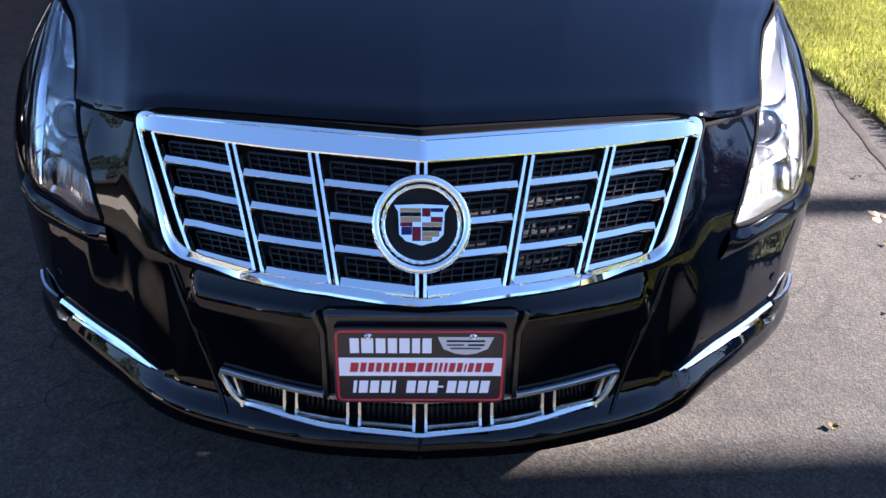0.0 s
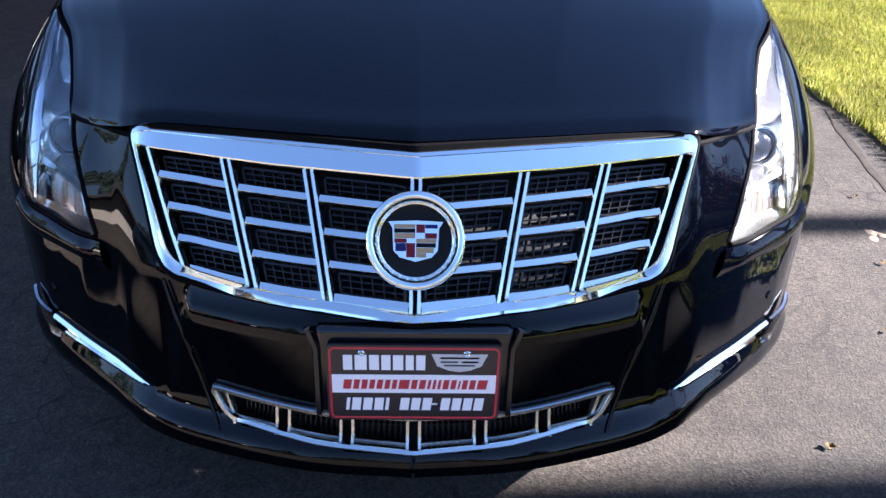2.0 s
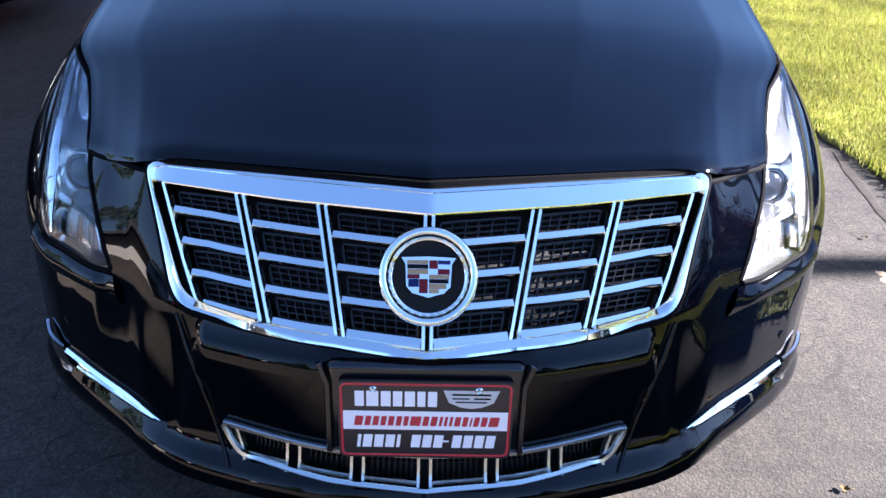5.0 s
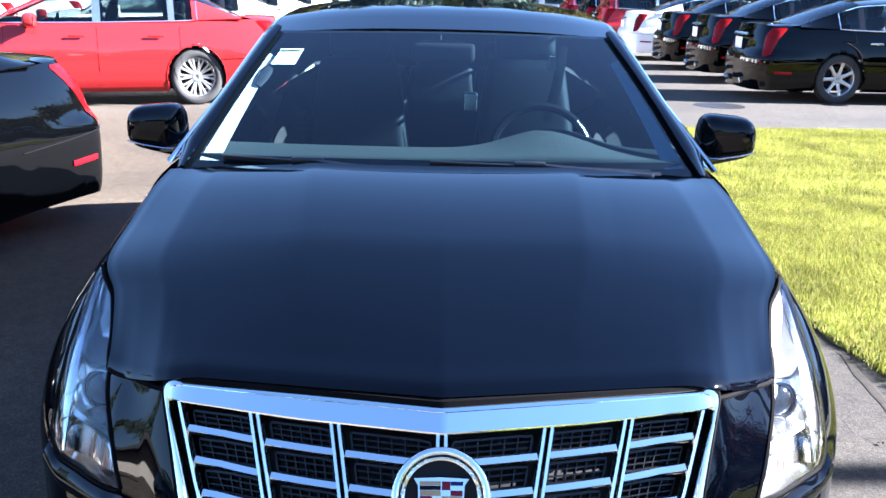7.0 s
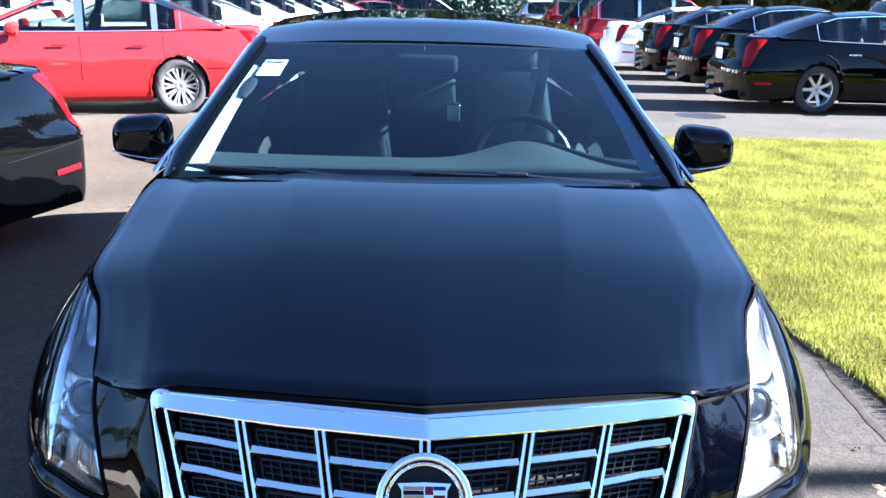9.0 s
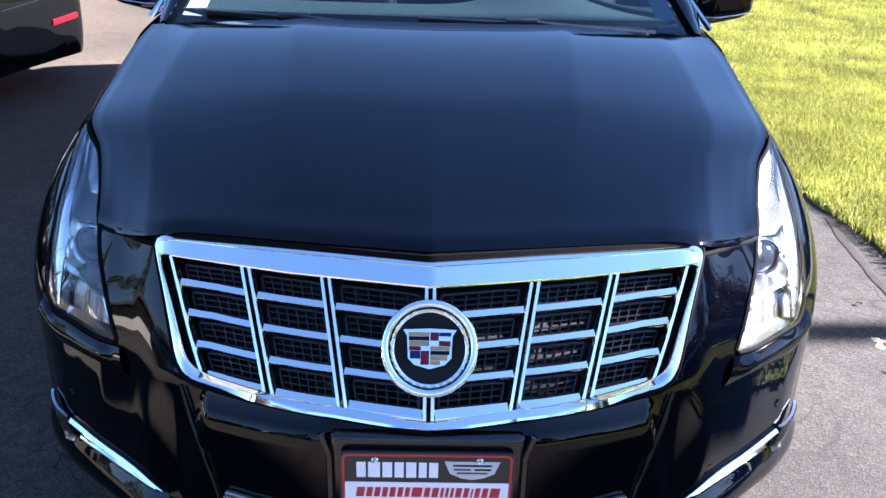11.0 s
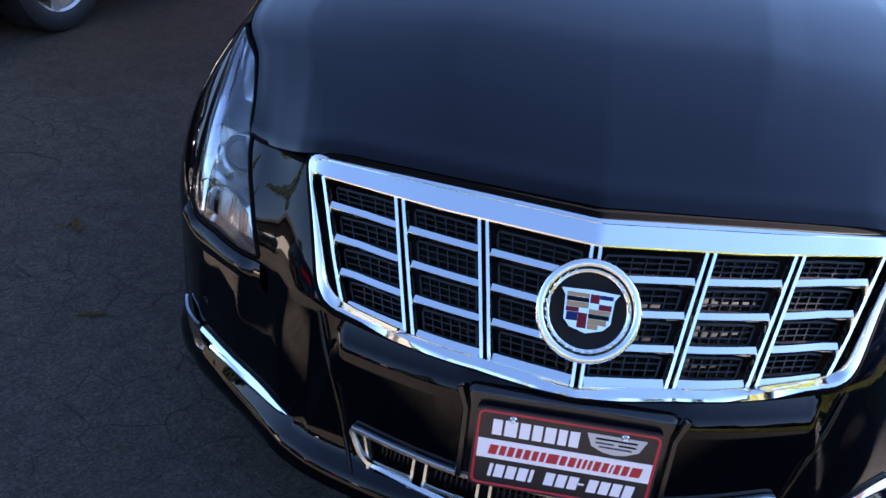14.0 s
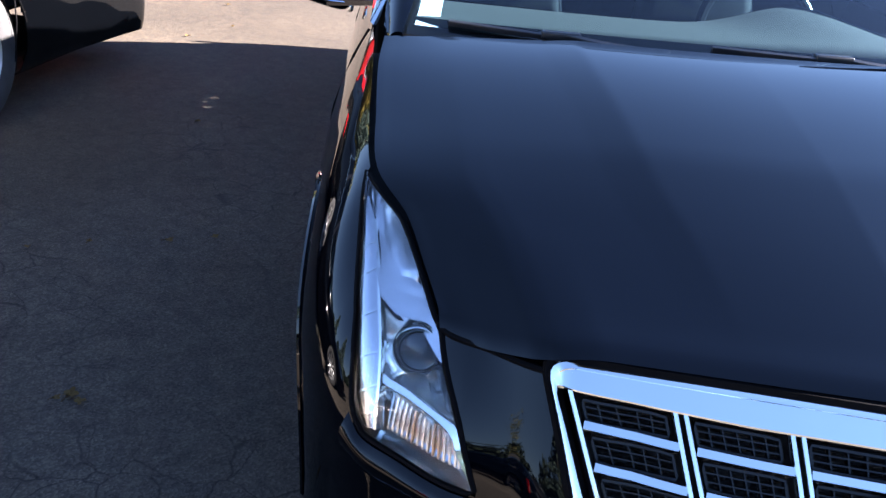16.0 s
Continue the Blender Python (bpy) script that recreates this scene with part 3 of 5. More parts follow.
    if not wagon:
        part("boot_lid", sheet(deck, steps(-1, 1, 16), steps(0, 1, 6)), mat, root)
    else:
        part("tailgate", sheet(lambda u, v: Vector((u * 0.70, 4.62 + 0.10 * v * (1 - u * u) + 0.06 * v, 1.25 - 0.19 * v)), steps(-1, 1, 10), steps(0, 1, 4)), mat, root)
        for sx in (-1, 1):
            part("roof_rail", tube([(sx * 0.56, y, roof_z + (0.03 if 2.2 < y < 4.1 else -0.02)) for y in (2.1, 2.25, 3.0, 3.6, 4.05, 4.2)], 0.014, sides=6), SATIN, root)
    z0 = 0.93
    part("tail_trim", strip([Vector((x, 4.905 - 0.10 * x * x, z0)) for x in (-0.3, -0.15, 0, 0.15, 0.3)], Vector((0, 0.75, 0.66)), 0.022, 0.012), SATIN, root)
    part("number_plate", box((0.31, 0.012, 0.16), (0, 4.925, 0.80), 0.004), PLATE_WHITE, root, "blank pale number plate")

    # cowl under the screen, floor of the car
    part("cowl", sheet(lambda u, v: Vector((u * 0.775, 0.99 + 0.075 * u * u + 0.20 * v, 0.952 + 0.015 * v)), steps(-1, 1, 20), steps(0, 1, 3)), PLASTIC, root)
    part("floor_pan", box((1.4, 4.0, 0.03), (0, 2.45, 0.20), 0.01), DEEP, root)
    part("cabin_floor", box((1.45, 3.1, 0.02), (0, 2.7, 0.45), 0.005), LEATHER, root)
    seat_rows = ((2.45, (-0.37, 0.37)), (3.30, (-0.36, 0.0, 0.36)))
    for y, xs in seat_rows:
        for x in xs:
            back = y > 3
            z0 = 0.50 if back else 0.60
            b = box((0.50, 0.15, 0.62), (0, 0, 0.31), 0.06, Matrix.Translation((x, y, z0)) @ Matrix.Rotation(radians(-16), 4, "X"))
            b2 = box((0.50, 0.52, 0.16), (x, y - 0.28, z0 - 0.02), 0.05, bm=b)
            for p in b2.verts:
                p.co.x = x + (p.co.x - x) * (1 - 0.30 * max(0.0, min(1.0, (p.co.z - z0 - 0.30) / 0.26)))
            seat = part("seat", b2, LEATHER, root, "dark leather seat")
            hb = box((0.27, 0.10, 0.20), (0, 0, 0.72 if not back else 0.66), 0.045, Matrix.Translation((x, y, z0)) @ Matrix.Rotation(radians(-16), 4, "X"))
            part("headrest", hb, LEATHER, seat)
    part("dashboard", sheet(dash_point, steps(-1, 1, 32), steps(0, 1, 16), thick=-0.05), DASH, root, "grey-green dashboard top")
    ring = [Vector((0.37 + 0.185 * math.cos(a), 1.86 + 0.06 * math.sin(a), 0.905 + 0.175 * math.sin(a))) for a in steps(0, 2 * math.pi, 32)[:-1]]
    sw = part("steering_wheel", tube(ring, 0.016, True, 8), INK, root, "dark steering wheel with a modelled highlight on its rim")
    # satin strip stands for the sun's highlight on the rim
    part("rim_highlight", tube([p + Vector((0, -0.013, 0.004)) for p in ring[2:5]], 0.007, sides=6), SATIN, sw)
    part("spoke", tube([ring[0], Vector((0.37, 1.84, 0.92)), ring[16]], 0.02, sides=8), LEATHER, sw)
    part("mirror_inside", box((0.23, 0.03, 0.07), (0, 1.86, 1.275 + lift), 0.02), INK, root)
    root.scale = (size, size, size)
    if not detail:
        plain_front(root)
    return root


def plain_front(root):
    """A simple front for the parked cars: grille and lamps."""
    pts = along(rounded(GRILLE, [0.04, 0, 0.04, 0.06, 0, 0, 0, 0.06], 4), 60)
    g = part("grille", strip([nose(p.x, p.y, 0.004) for p in pts], [nose_out(p.x, p.y) for p in pts], 0.018, 0.014, closed=True), CHROME, root)
    part("grille_mesh", sheet(lambda u, v: nose(u * (0.44 + 0.06 * v), 0.545 + 0.235 * v, -0.02), steps(-1, 1, 12), steps(0, 1, 6)), DEEP, g)
    for k in (1, 2, 3):
        z = 0.535 + 0.06 * k
        part("bar", strip([nose(x, z, -0.012) for x in steps(-0.46, 0.46, 12)], [nose_out(x, z) for x in steps(-0.46, 0.46, 12)], 0.008, 0.01), CHROME, g)
    for sx in (-1, 1):
        pts = along(LAMP, 40)
        def f(i, k, sx=sx):
            p, c = pts[int(i) % 40], Vector((6.1, 0.69))
            q = c.lerp(p, k)
            return shell(q.x, q.y, sx, 0.003 + 0.006 * (1 - k))
        part("headlamp", sheet(f, list(range(41)), [0.01, 0.5, 1.0]), LAMP_WHITE, root, "clear headlamp")
# ---- ground ----
def asphalt_material():
    m = material("old asphalt", (0.2, 0.19, 0.18), rough=0.9, spec=0.2)
    t = m.node_tree
    b = t.nodes["Principled BSDF"]
    where = t.nodes.new("ShaderNodeTexCoord")

    def noise_at(scale, detail=6, dist=0.0):
        n = t.nodes.new("ShaderNodeTexNoise")
        n.inputs["Scale"].default_value, n.inputs["Detail"].default_value, n.inputs["Distortion"].default_value = scale, detail, dist
        t.links.new(where.outputs["Object"], n.inputs["Vector"])
        return n

    def ramp(src, stops):
        r = t.nodes.new("ShaderNodeValToRGB")
        r.color_ramp.elements[0].position, r.color_ramp.elements[1].position = stops[0][0], stops[-1][0]
        r.color_ramp.elements[0].color, r.color_ramp.elements[1].color = (*stops[0][1], 1), (*stops[-1][1], 1)
        for p, c in stops[1:-1]:
            r.color_ramp.elements.new(p).color = (*c, 1)
        t.links.new(src, r.inputs[0])
        return r

    def mixed(kind, a, b2, fac):
        x = t.nodes.new("ShaderNodeMixRGB")
        x.blend_type = kind
        x.inputs[0].default_value = fac if not hasattr(fac, "links") else 1.0
        if hasattr(fac, "links"):
            t.links.new(fac, x.inputs[0])
        t.links.new(a, x.inputs[1])
        t.links.new(b2, x.inputs[2])
        return x

    b.inputs["Diffuse Roughness"].default_value = 1.0
    broad = ramp(noise_at(0.55, 8, 0.6).outputs["Fac"], [(0.3, (0.032, 0.0285, 0.024)), (0.55, (0.050, 0.0435, 0.0358)), (0.75, (0.066, 0.0565, 0.0455))])
    grain = t.nodes.new("ShaderNodeTexVoronoi")
    grain.inputs["Scale"].default_value = 180
    t.links.new(where.outputs["Object"], grain.inputs["Vector"])
    stones = ramp(grain.outputs["Color"], [(0.0, (0.45, 0.45, 0.46)), (0.5, (0.96, 0.95, 0.93)), (1.0, (1.8, 1.73, 1.62))])
    c = mixed("MULTIPLY", broad.outputs[0], stones.outputs[0], 0.85)
    spots = ramp(noise_at(14, 6, 1.0).outputs["Fac"], [(0.3, (0.68, 0.68, 0.70)), (0.6, (1.12, 1.12, 1.10))])
    c = mixed("MULTIPLY", c.outputs[0], spots.outputs[0], 0.8)
    # darker, browner patch with a ragged edge behind the parked cars
    far = t.nodes.new("ShaderNodeVectorMath")
    far.operation = "DISTANCE"
    far.inputs[1].default_value = (-2.6, 6.4, 0.0)
    t.links.new(where.outputs["Object"], far.inputs[0])
    ragged = t.nodes.new("ShaderNodeMath")
    ragged.operation = "MULTIPLY_ADD"
    ragged.inputs[1].default_value = 4.0
    t.links.new(noise_at(0.9, 7, 0.4).outputs["Fac"], ragged.inputs[0])
    t.links.new(far.outputs["Value"], ragged.inputs[2])
    tenth = t.nodes.new("ShaderNodeMath")
    tenth.operation = "MULTIPLY"
    tenth.inputs[1].default_value = 0.1
    t.links.new(ragged.outputs[0], tenth.inputs[0])
    brown_patch = ramp(tenth.outputs[0], [(0.30, (0.62, 0.56, 0.48)), (0.50, (0.80, 0.75, 0.68)), (0.64, (1.0, 1.0, 1.0))])
    c = mixed("MULTIPLY", c.outputs[0], brown_patch.outputs[0], 1.0)
    warp = noise_at(5, 4)
    shift = t.nodes.new("ShaderNodeVectorMath")
    shift.operation = "MULTIPLY_ADD"
    t.links.new(warp.outputs["Color"], shift.inputs[0])
    shift.inputs[1].default_value = (0.16, 0.16, 0.0)
    t.links.new(where.outputs["Object"], shift.inputs[2])
    crack = t.nodes.new("ShaderNodeTexVoronoi")
    crack.feature = "DISTANCE_TO_EDGE"
    crack.inputs["Scale"].default_value = 6.5
    t.links.new(shift.outputs[0], crack.inputs["Vector"])
    thin = ramp(crack.outputs["Distance"], [(0.0, (1, 1, 1)), (0.022, (0, 0, 0))])
    patchy = ramp(noise_at(1.1, 4).outputs["Fac"], [(0.43, (0, 0, 0)), (0.60, (0.85, 0.85, 0.85))])
    mask = mixed("MULTIPLY", thin.outputs[0], patchy.outputs[0], 1.0)
    dark = t.nodes.new("ShaderNodeRGB")
    dark.outputs[0].default_value = (0.010, 0.009, 0.009, 1)
    c2 = t.nodes.new("ShaderNodeMixRGB")
    t.links.new(mask.outputs[0], c2.inputs[0])
    t.links.new(c.outputs[0], c2.inputs[1])
    t.links.new(dark.outputs[0], c2.inputs[2])
    t.links.new(c2.outputs[0], b.inputs["Base Color"])
    height = t.nodes.new("ShaderNodeMath")
    height.operation = "SUBTRACT"
    t.links.new(grain.outputs["Distance"], height.inputs[0])
    t.links.new(mask.outputs[0], height.inputs[1])
    k = t.nodes.new("ShaderNodeBump")
    k.inputs["Strength"].default_value, k.inputs["Distance"].default_value = 0.45, 0.003
    t.links.new(height.outputs[0], k.inputs["Height"])
    t.links.new(k.outputs[0], b.inputs["Normal"])
    return m


bm = bmesh.new()
bmesh.ops.create_grid(bm, x_segments=40, y_segments=40, size=1500)
ground = part("ground", bm, asphalt_material(), None, smooth=False)
tagged(ground, "weathered grey asphalt of a car park with fine cracks", "asphalt", kind="structure")

# lawn beside the car: a low slab with an uneven edge, and blades on it
LAWN = [(1.84, -14.0), (1.84, 1.0), (1.86, 1.8), (1.78, 2.4), (1.80, 2.9), (1.88, 3.4), (1.90, 5.0), (2.0, 8.0), (2.5, 8.85), (6.0, 8.98), (30.0, 9.3), (30.0, -14.0)]
SOIL = material("turf", (0.09, 0.10, 0.022), rough=0.95, spread=0.5, scale=30, bump=1.0, bump_scale=60)
bm = bmesh.new()
rim_l = []
for p in along(LAWN, 400):
    k = 0.025 * noise.noise((p.x * 3, p.y * 3, 0)) + 0.015 * noise.noise((p.x * 14, p.y * 14, 3))
    rim_l.append((p.x + k, p.y + k))
low = [bm.verts.new((x, y, -0.01)) for x, y in rim_l]
top = [bm.verts.new((x + 0.015, y, 0.02)) for x, y in rim_l]
for i in range(len(low)):
    j = (i + 1) % len(low)
    bm.faces.new((low[i], low[j], top[j], top[i]))
bm.faces.new(top)
lawn = part("lawn", bm, SOIL, None, smooth=False)
tagged(lawn, "sunlit yellow-green mown lawn beside the asphalt", "lawn", kind="structure")


def grass_material():
    m = material("grass blades", (0.2, 0.24, 0.03), rough=0.8, spec=0.15)
    t = m.node_tree
    b = t.nodes["Principled BSDF"]
    g, r = t.nodes.new("ShaderNodeNewGeometry"), t.nodes.new("ShaderNodeValToRGB")
    r.color_ramp.elements[0].color, r.color_ramp.elements[1].color = (0.085, 0.105, 0.012, 1), (0.29, 0.25, 0.08, 1)
    r.color_ramp.elements.new(0.45).color = (0.142, 0.161, 0.024, 1)
    r.color_ramp.elements.new(0.8).color = (0.228, 0.218, 0.044, 1)
    t.links.new(g.outputs["Random Per Island"], r.inputs[0])
    where, n, mr, sc = t.nodes.new("ShaderNodeTexCoord"), t.nodes.new("ShaderNodeTexNoise"), t.nodes.new("ShaderNodeMapRange"), t.nodes.new("ShaderNodeVectorMath")
    n.inputs["Scale"].default_value, n.inputs["Detail"].default_value = 2.2, 5
    mr.inputs["From Min"].default_value, mr.inputs["From Max"].default_value = 0.3, 0.7
    mr.inputs["To Min"].default_value, mr.inputs["To Max"].default_value = 0.48, 1.12
    sc.operation = "SCALE"
    t.links.new(where.outputs["Object"], n.inputs["Vector"])
    t.links.new(n.outputs["Fac"], mr.inputs["Value"])
    t.links.new(r.outputs[0], sc.inputs[0])
    t.links.new(mr.outputs[0], sc.inputs["Scale"])
    r = sc
    t.links.new(r.outputs[0], b.inputs["Base Color"])
    thin, mix = t.nodes.new("ShaderNodeBsdfTranslucent"), t.nodes.new("ShaderNodeMixShader")
    t.links.new(r.outputs[0], thin.inputs[0])
    mix.inputs[0].default_value = 0.4
    t.links.new(b.outputs[0], mix.inputs[1])
    t.links.new(thin.outputs[0], mix.inputs[2])
    t.links.new(mix.outputs[0], t.nodes["Material Output"].inputs[0])
    return m


def blades(count, x0, x1, y0, y1, high, wide, rng):
    """Bent blades of two faces each, scattered over a stretch of the lawn."""
    xy = np.column_stack([rng.uniform(x0, x1, count), rng.uniform(y0, y1, count)])
    left = np.interp(xy[:, 1], [p[1] for p in LAWN[:9]], [p[0] for p in LAWN[:9]]) + 0.02
    far = np.interp(xy[:, 0], [2.5, 6.0, 30.0], [8.85, 8.98, 9.3]) - 0.02
    xy = xy[(xy[:, 0] > left + rng.uniform(-0.06, 0.03, count)) & (xy[:, 1] < far + rng.uniform(-0.05, 0.05, count))]
    n = len(xy)
    clump = 0.6 + 0.8 * rng.random(n)
    h = high * clump
    a = rng.uniform(0, 2 * np.pi, n)
    side = np.column_stack([np.cos(a), np.sin(a)]) * wide * 0.5
    b = rng.uniform(0, 2 * np.pi, n)
    lean = np.column_stack([np.cos(b), np.sin(b)]) * (h * rng.uniform(0.2, 1.0, n))[:, None]
    v = np.zeros((n, 5, 3))
    v[:, 0, :2], v[:, 1, :2] = xy - side, xy + side
    v[:, 2, :2], v[:, 3, :2] = xy + side * 0.75 + lean * 0.4, xy - side * 0.75 + lean * 0.4
    v[:, 4, :2] = xy + lean
    v[:, 0:2, 2], v[:, 2:4, 2], v[:, 4, 2] = 0.015, 0.02 + (h * 0.6)[:, None], 0.02 + h
    return v.reshape(-1, 3)


def mesh_of(name, verts, loops, sizes):
    me = bpy.data.meshes.new(name)
    me.vertices.add(len(verts))
    me.vertices.foreach_set("co", np.ascontiguousarray(verts, dtype=np.float32).ravel())
    me.loops.add(len(loops))
    me.loops.foreach_set("vertex_index", np.ascontiguousarray(loops, dtype=np.int32))
    starts = np.concatenate([[0], np.cumsum(sizes)[:-1]]).astype(np.int32)
    me.polygons.add(len(sizes))
    me.polygons.foreach_set("loop_start", starts)
    me.update(calc_edges=True)
    me.validate()
    return me


rng = np.random.default_rng(4)
v = np.concatenate([blades(280000, 1.75, 4.6, 0.6, 5.2, 0.029, 0.0038, rng), blades(250000, 1.8, 8.4, 5.0, 9.2, 0.030, 0.0055, rng), blades(60000, 1.75, 9.0, -6.0, 0.8, 0.05, 0.014, rng)])
n = len(v) // 5
base = np.arange(n)[:, None] * 5
loops = (base + np.array([0, 1, 2, 3, 3, 2, 4])).ravel()
me = mesh_of("grass", v, loops, np.tile([4, 3], n))
me.materials.append(grass_material())
tagged(new("grass", me), "short yellow-green grass blades on the lawn", "grass", kind="stuff")

# ---- the black car ----
main_car = car("sedan", "glossy black luxury sedan with a chrome grille, parked", BLACK_PAINT, detail=True)


def front_grille():
    poly = along(rounded(GRILLE, [0.035, 0, 0.035, 0.05, 0, 0, 0, 0.05], 12), 260)
    inner_poly = [(-0.496, 0.748), (-0.25, 0.742), (0.0, 0.7445), (0.25, 0.742), (0.496, 0.748), (0.430, 0.568), (0.25, 0.554), (0.0, 0.545), (-0.25, 0.554), (-0.430, 0.568)]
    # the frame: outer edge, raised face and inner lip
    c = Vector((0, 0.66))
    inn = along(rounded(inner_poly, [0.01, 0, 0, 0, 0.01, 0.04, 0, 0, 0, 0.04], 10), 260)
    bm = bmesh.new()
    rows = []
    for p in poly:
        q = min(inn, key=lambda r: (r - (p + (c - p) * 0.06)).length)
        best, bd = q, 9
        for a, b in zip(inn, inn[1:] + inn[:1]):
            f = max(0, min(1, (p - a).dot(b - a) / max(1e-9, (b - a).length_squared)))
            g = a.lerp(b, f)
            if (g - p).length < bd:
                best, bd = g, (g - p).length
        up = max(0.0, min(1.0, (p.y - 0.72) / 0.04)) * max(0.0, min(1.0, (0.50 - abs(p.x)) / 0.03))
        low = max(0.0, min(1.0, (0.600 - p.y) / 0.045)) * max(0.0, min(1.0, (0.452 - abs(p.x)) / 0.03))
        # the top: a narrow bevel, a fine step and a broad face; the foot: a bright edge and a face that leans back
        ds = (-0.012, 0.009 - 0.004 * up + 0.001 * low, 0.015 - 0.006 * up + 0.004 * low, 0.015 - 0.001 * up + 0.002 * low, 0.015 - 0.0035 * up, 0.014 + 0.004 * up - 0.007 * low, 0.010 + 0.007 * up - 0.006 * low, 0.004 - 0.004 * low, -0.03)
        fs = (0, 0, 0.10 - 0.05 * up, 0.42 - 0.19 * up, 0.50 - 0.25 * up, 0.85 + 0.07 * up, 0.97, 1, 1)
        rows.append([bm.verts.new(nose(w.x, w.y, d)) for w, d in zip([p.lerp(best, f) for f in fs], ds)])
    for i in range(len(rows)):
        a, b = rows[i], rows[(i + 1) % len(rows)]
        for k in range(8):
            bm.faces.new((a[k], b[k], b[k + 1], a[k + 1]))
    frame_ob = part("grille", bm, CHROME, main_car, "wide chrome grille surround", sharp=30)
    # dark gap round the surround
    part("grille_gap", tube([nose(p.x * 1.008, 0.66 + (p.y - 0.66) * 1.03, 0.003) for p in poly], 0.009, True, 6), SEAL, main_car)
    part("backing", sheet(lambda u, v: nose(u * (0.43 + 0.07 * v), 0.54 + 0.235 * v, -0.075), steps(-1, 1, 24), steps(0, 1, 8)), DEEP, frame_ob)
    # columns of cells
    def line(k, z):
        f = (z - 0.575) / 0.18
        return ((-0.419, -0.288, -0.157, 0.0, 0.157, 0.288, 0.419)[k] * (1 - f) + (-0.483, -0.336, -0.192, 0.0, 0.192, 0.336, 0.483)[k] * f)
    def level(j, x):
        return (0.5525, 0.6015, 0.6495, 0.6985, 0.744)[j] + (0.012, 0.009, 0.009, 0.007, 0.003)[j] * min(1, abs(x) / 0.44) ** 3
    for k in range(6):
        ga, gb = (0.004 if k == 0 else 0.0068), (0.004 if k == 5 else 0.0068)
        for side_k, g in ((k, ga), (k + 1, -gb)):
            zs = steps(level(0, line(side_k, 0.57)) - 0.006, level(4, line(side_k, 0.75)) + 0.002, 8)
            pts = [nose(line(side_k, z) + g, z, -0.012) for z in zs]
            part("upright", strip(pts, [nose_out(line(side_k, z) + g, z) for z in zs], 0.0043, 0.016), CHROME, frame_ob)
        for j in range(4):
            z = level(j, (line(k, 0.65) + line(k + 1, 0.65)) / 2)
            xs = steps(line(k, z) + ga + 0.004, line(k + 1, z) - gb - 0.004, 6)
            pts = [nose(x, level(j, x), -0.014) for x in xs]
            part("bar", strip(pts, [(nose_out(x, z) + Vector((0, 0, 0.45))).normalized() for x in xs], 0.0072 if j else 0.0084, 0.015, round_=0.2), CHROME, frame_ob)
        # black plastic mesh in each cell
        for j in range(4):
            xc = (line(k, 0.65) + line(k + 1, 0.65)) / 2
            z0, z1 = level(j, xc) + 0.009, level(j + 1, xc) - 0.009
            bm = bmesh.new()
            xa0, xb0 = line(k, z0) + ga + 0.006, line(k + 1, z0) - gb - 0.006
            xa1, xb1 = line(k, z1) + ga + 0.006, line(k + 1, z1) - gb - 0.006
            P = lambda u, v, d=-0.034: nose((xa0 + (xb0 - xa0) * u) * (1 - v) + (xa1 + (xb1 - xa1) * u) * v, z0 + (z1 - z0) * v, d)
            N = nose_out((xa0 + xb0) / 2, (z0 + z1) / 2)
            edge = along(rounded([(0.05, 0.0), (0.95, 0.0), (0.95, 1.0), (0.05, 1.0)], 0.06, 3), 20)
            strip([P(e.x, e.y) for e in edge], N, 0.003, 0.012, bm, True)
            cols = (5, 6, 6, 6, 6, 5)[k]
            for c_ in range(1, cols):
                u = 0.05 + 0.90 * c_ / cols
                strip([P(u, 0.02), P(u, 0.5), P(u, 0.98)], N, 0.0016, 0.010, bm)
            for r_ in (0.34, 0.67):
                strip([P(u, r_) for u in (0.06, 0.35, 0.65, 0.94)], N, 0.0016, 0.010, bm)
            part("mesh_insert", bm, MESH_BLACK, frame_ob)
    return frame_ob


front_grille()


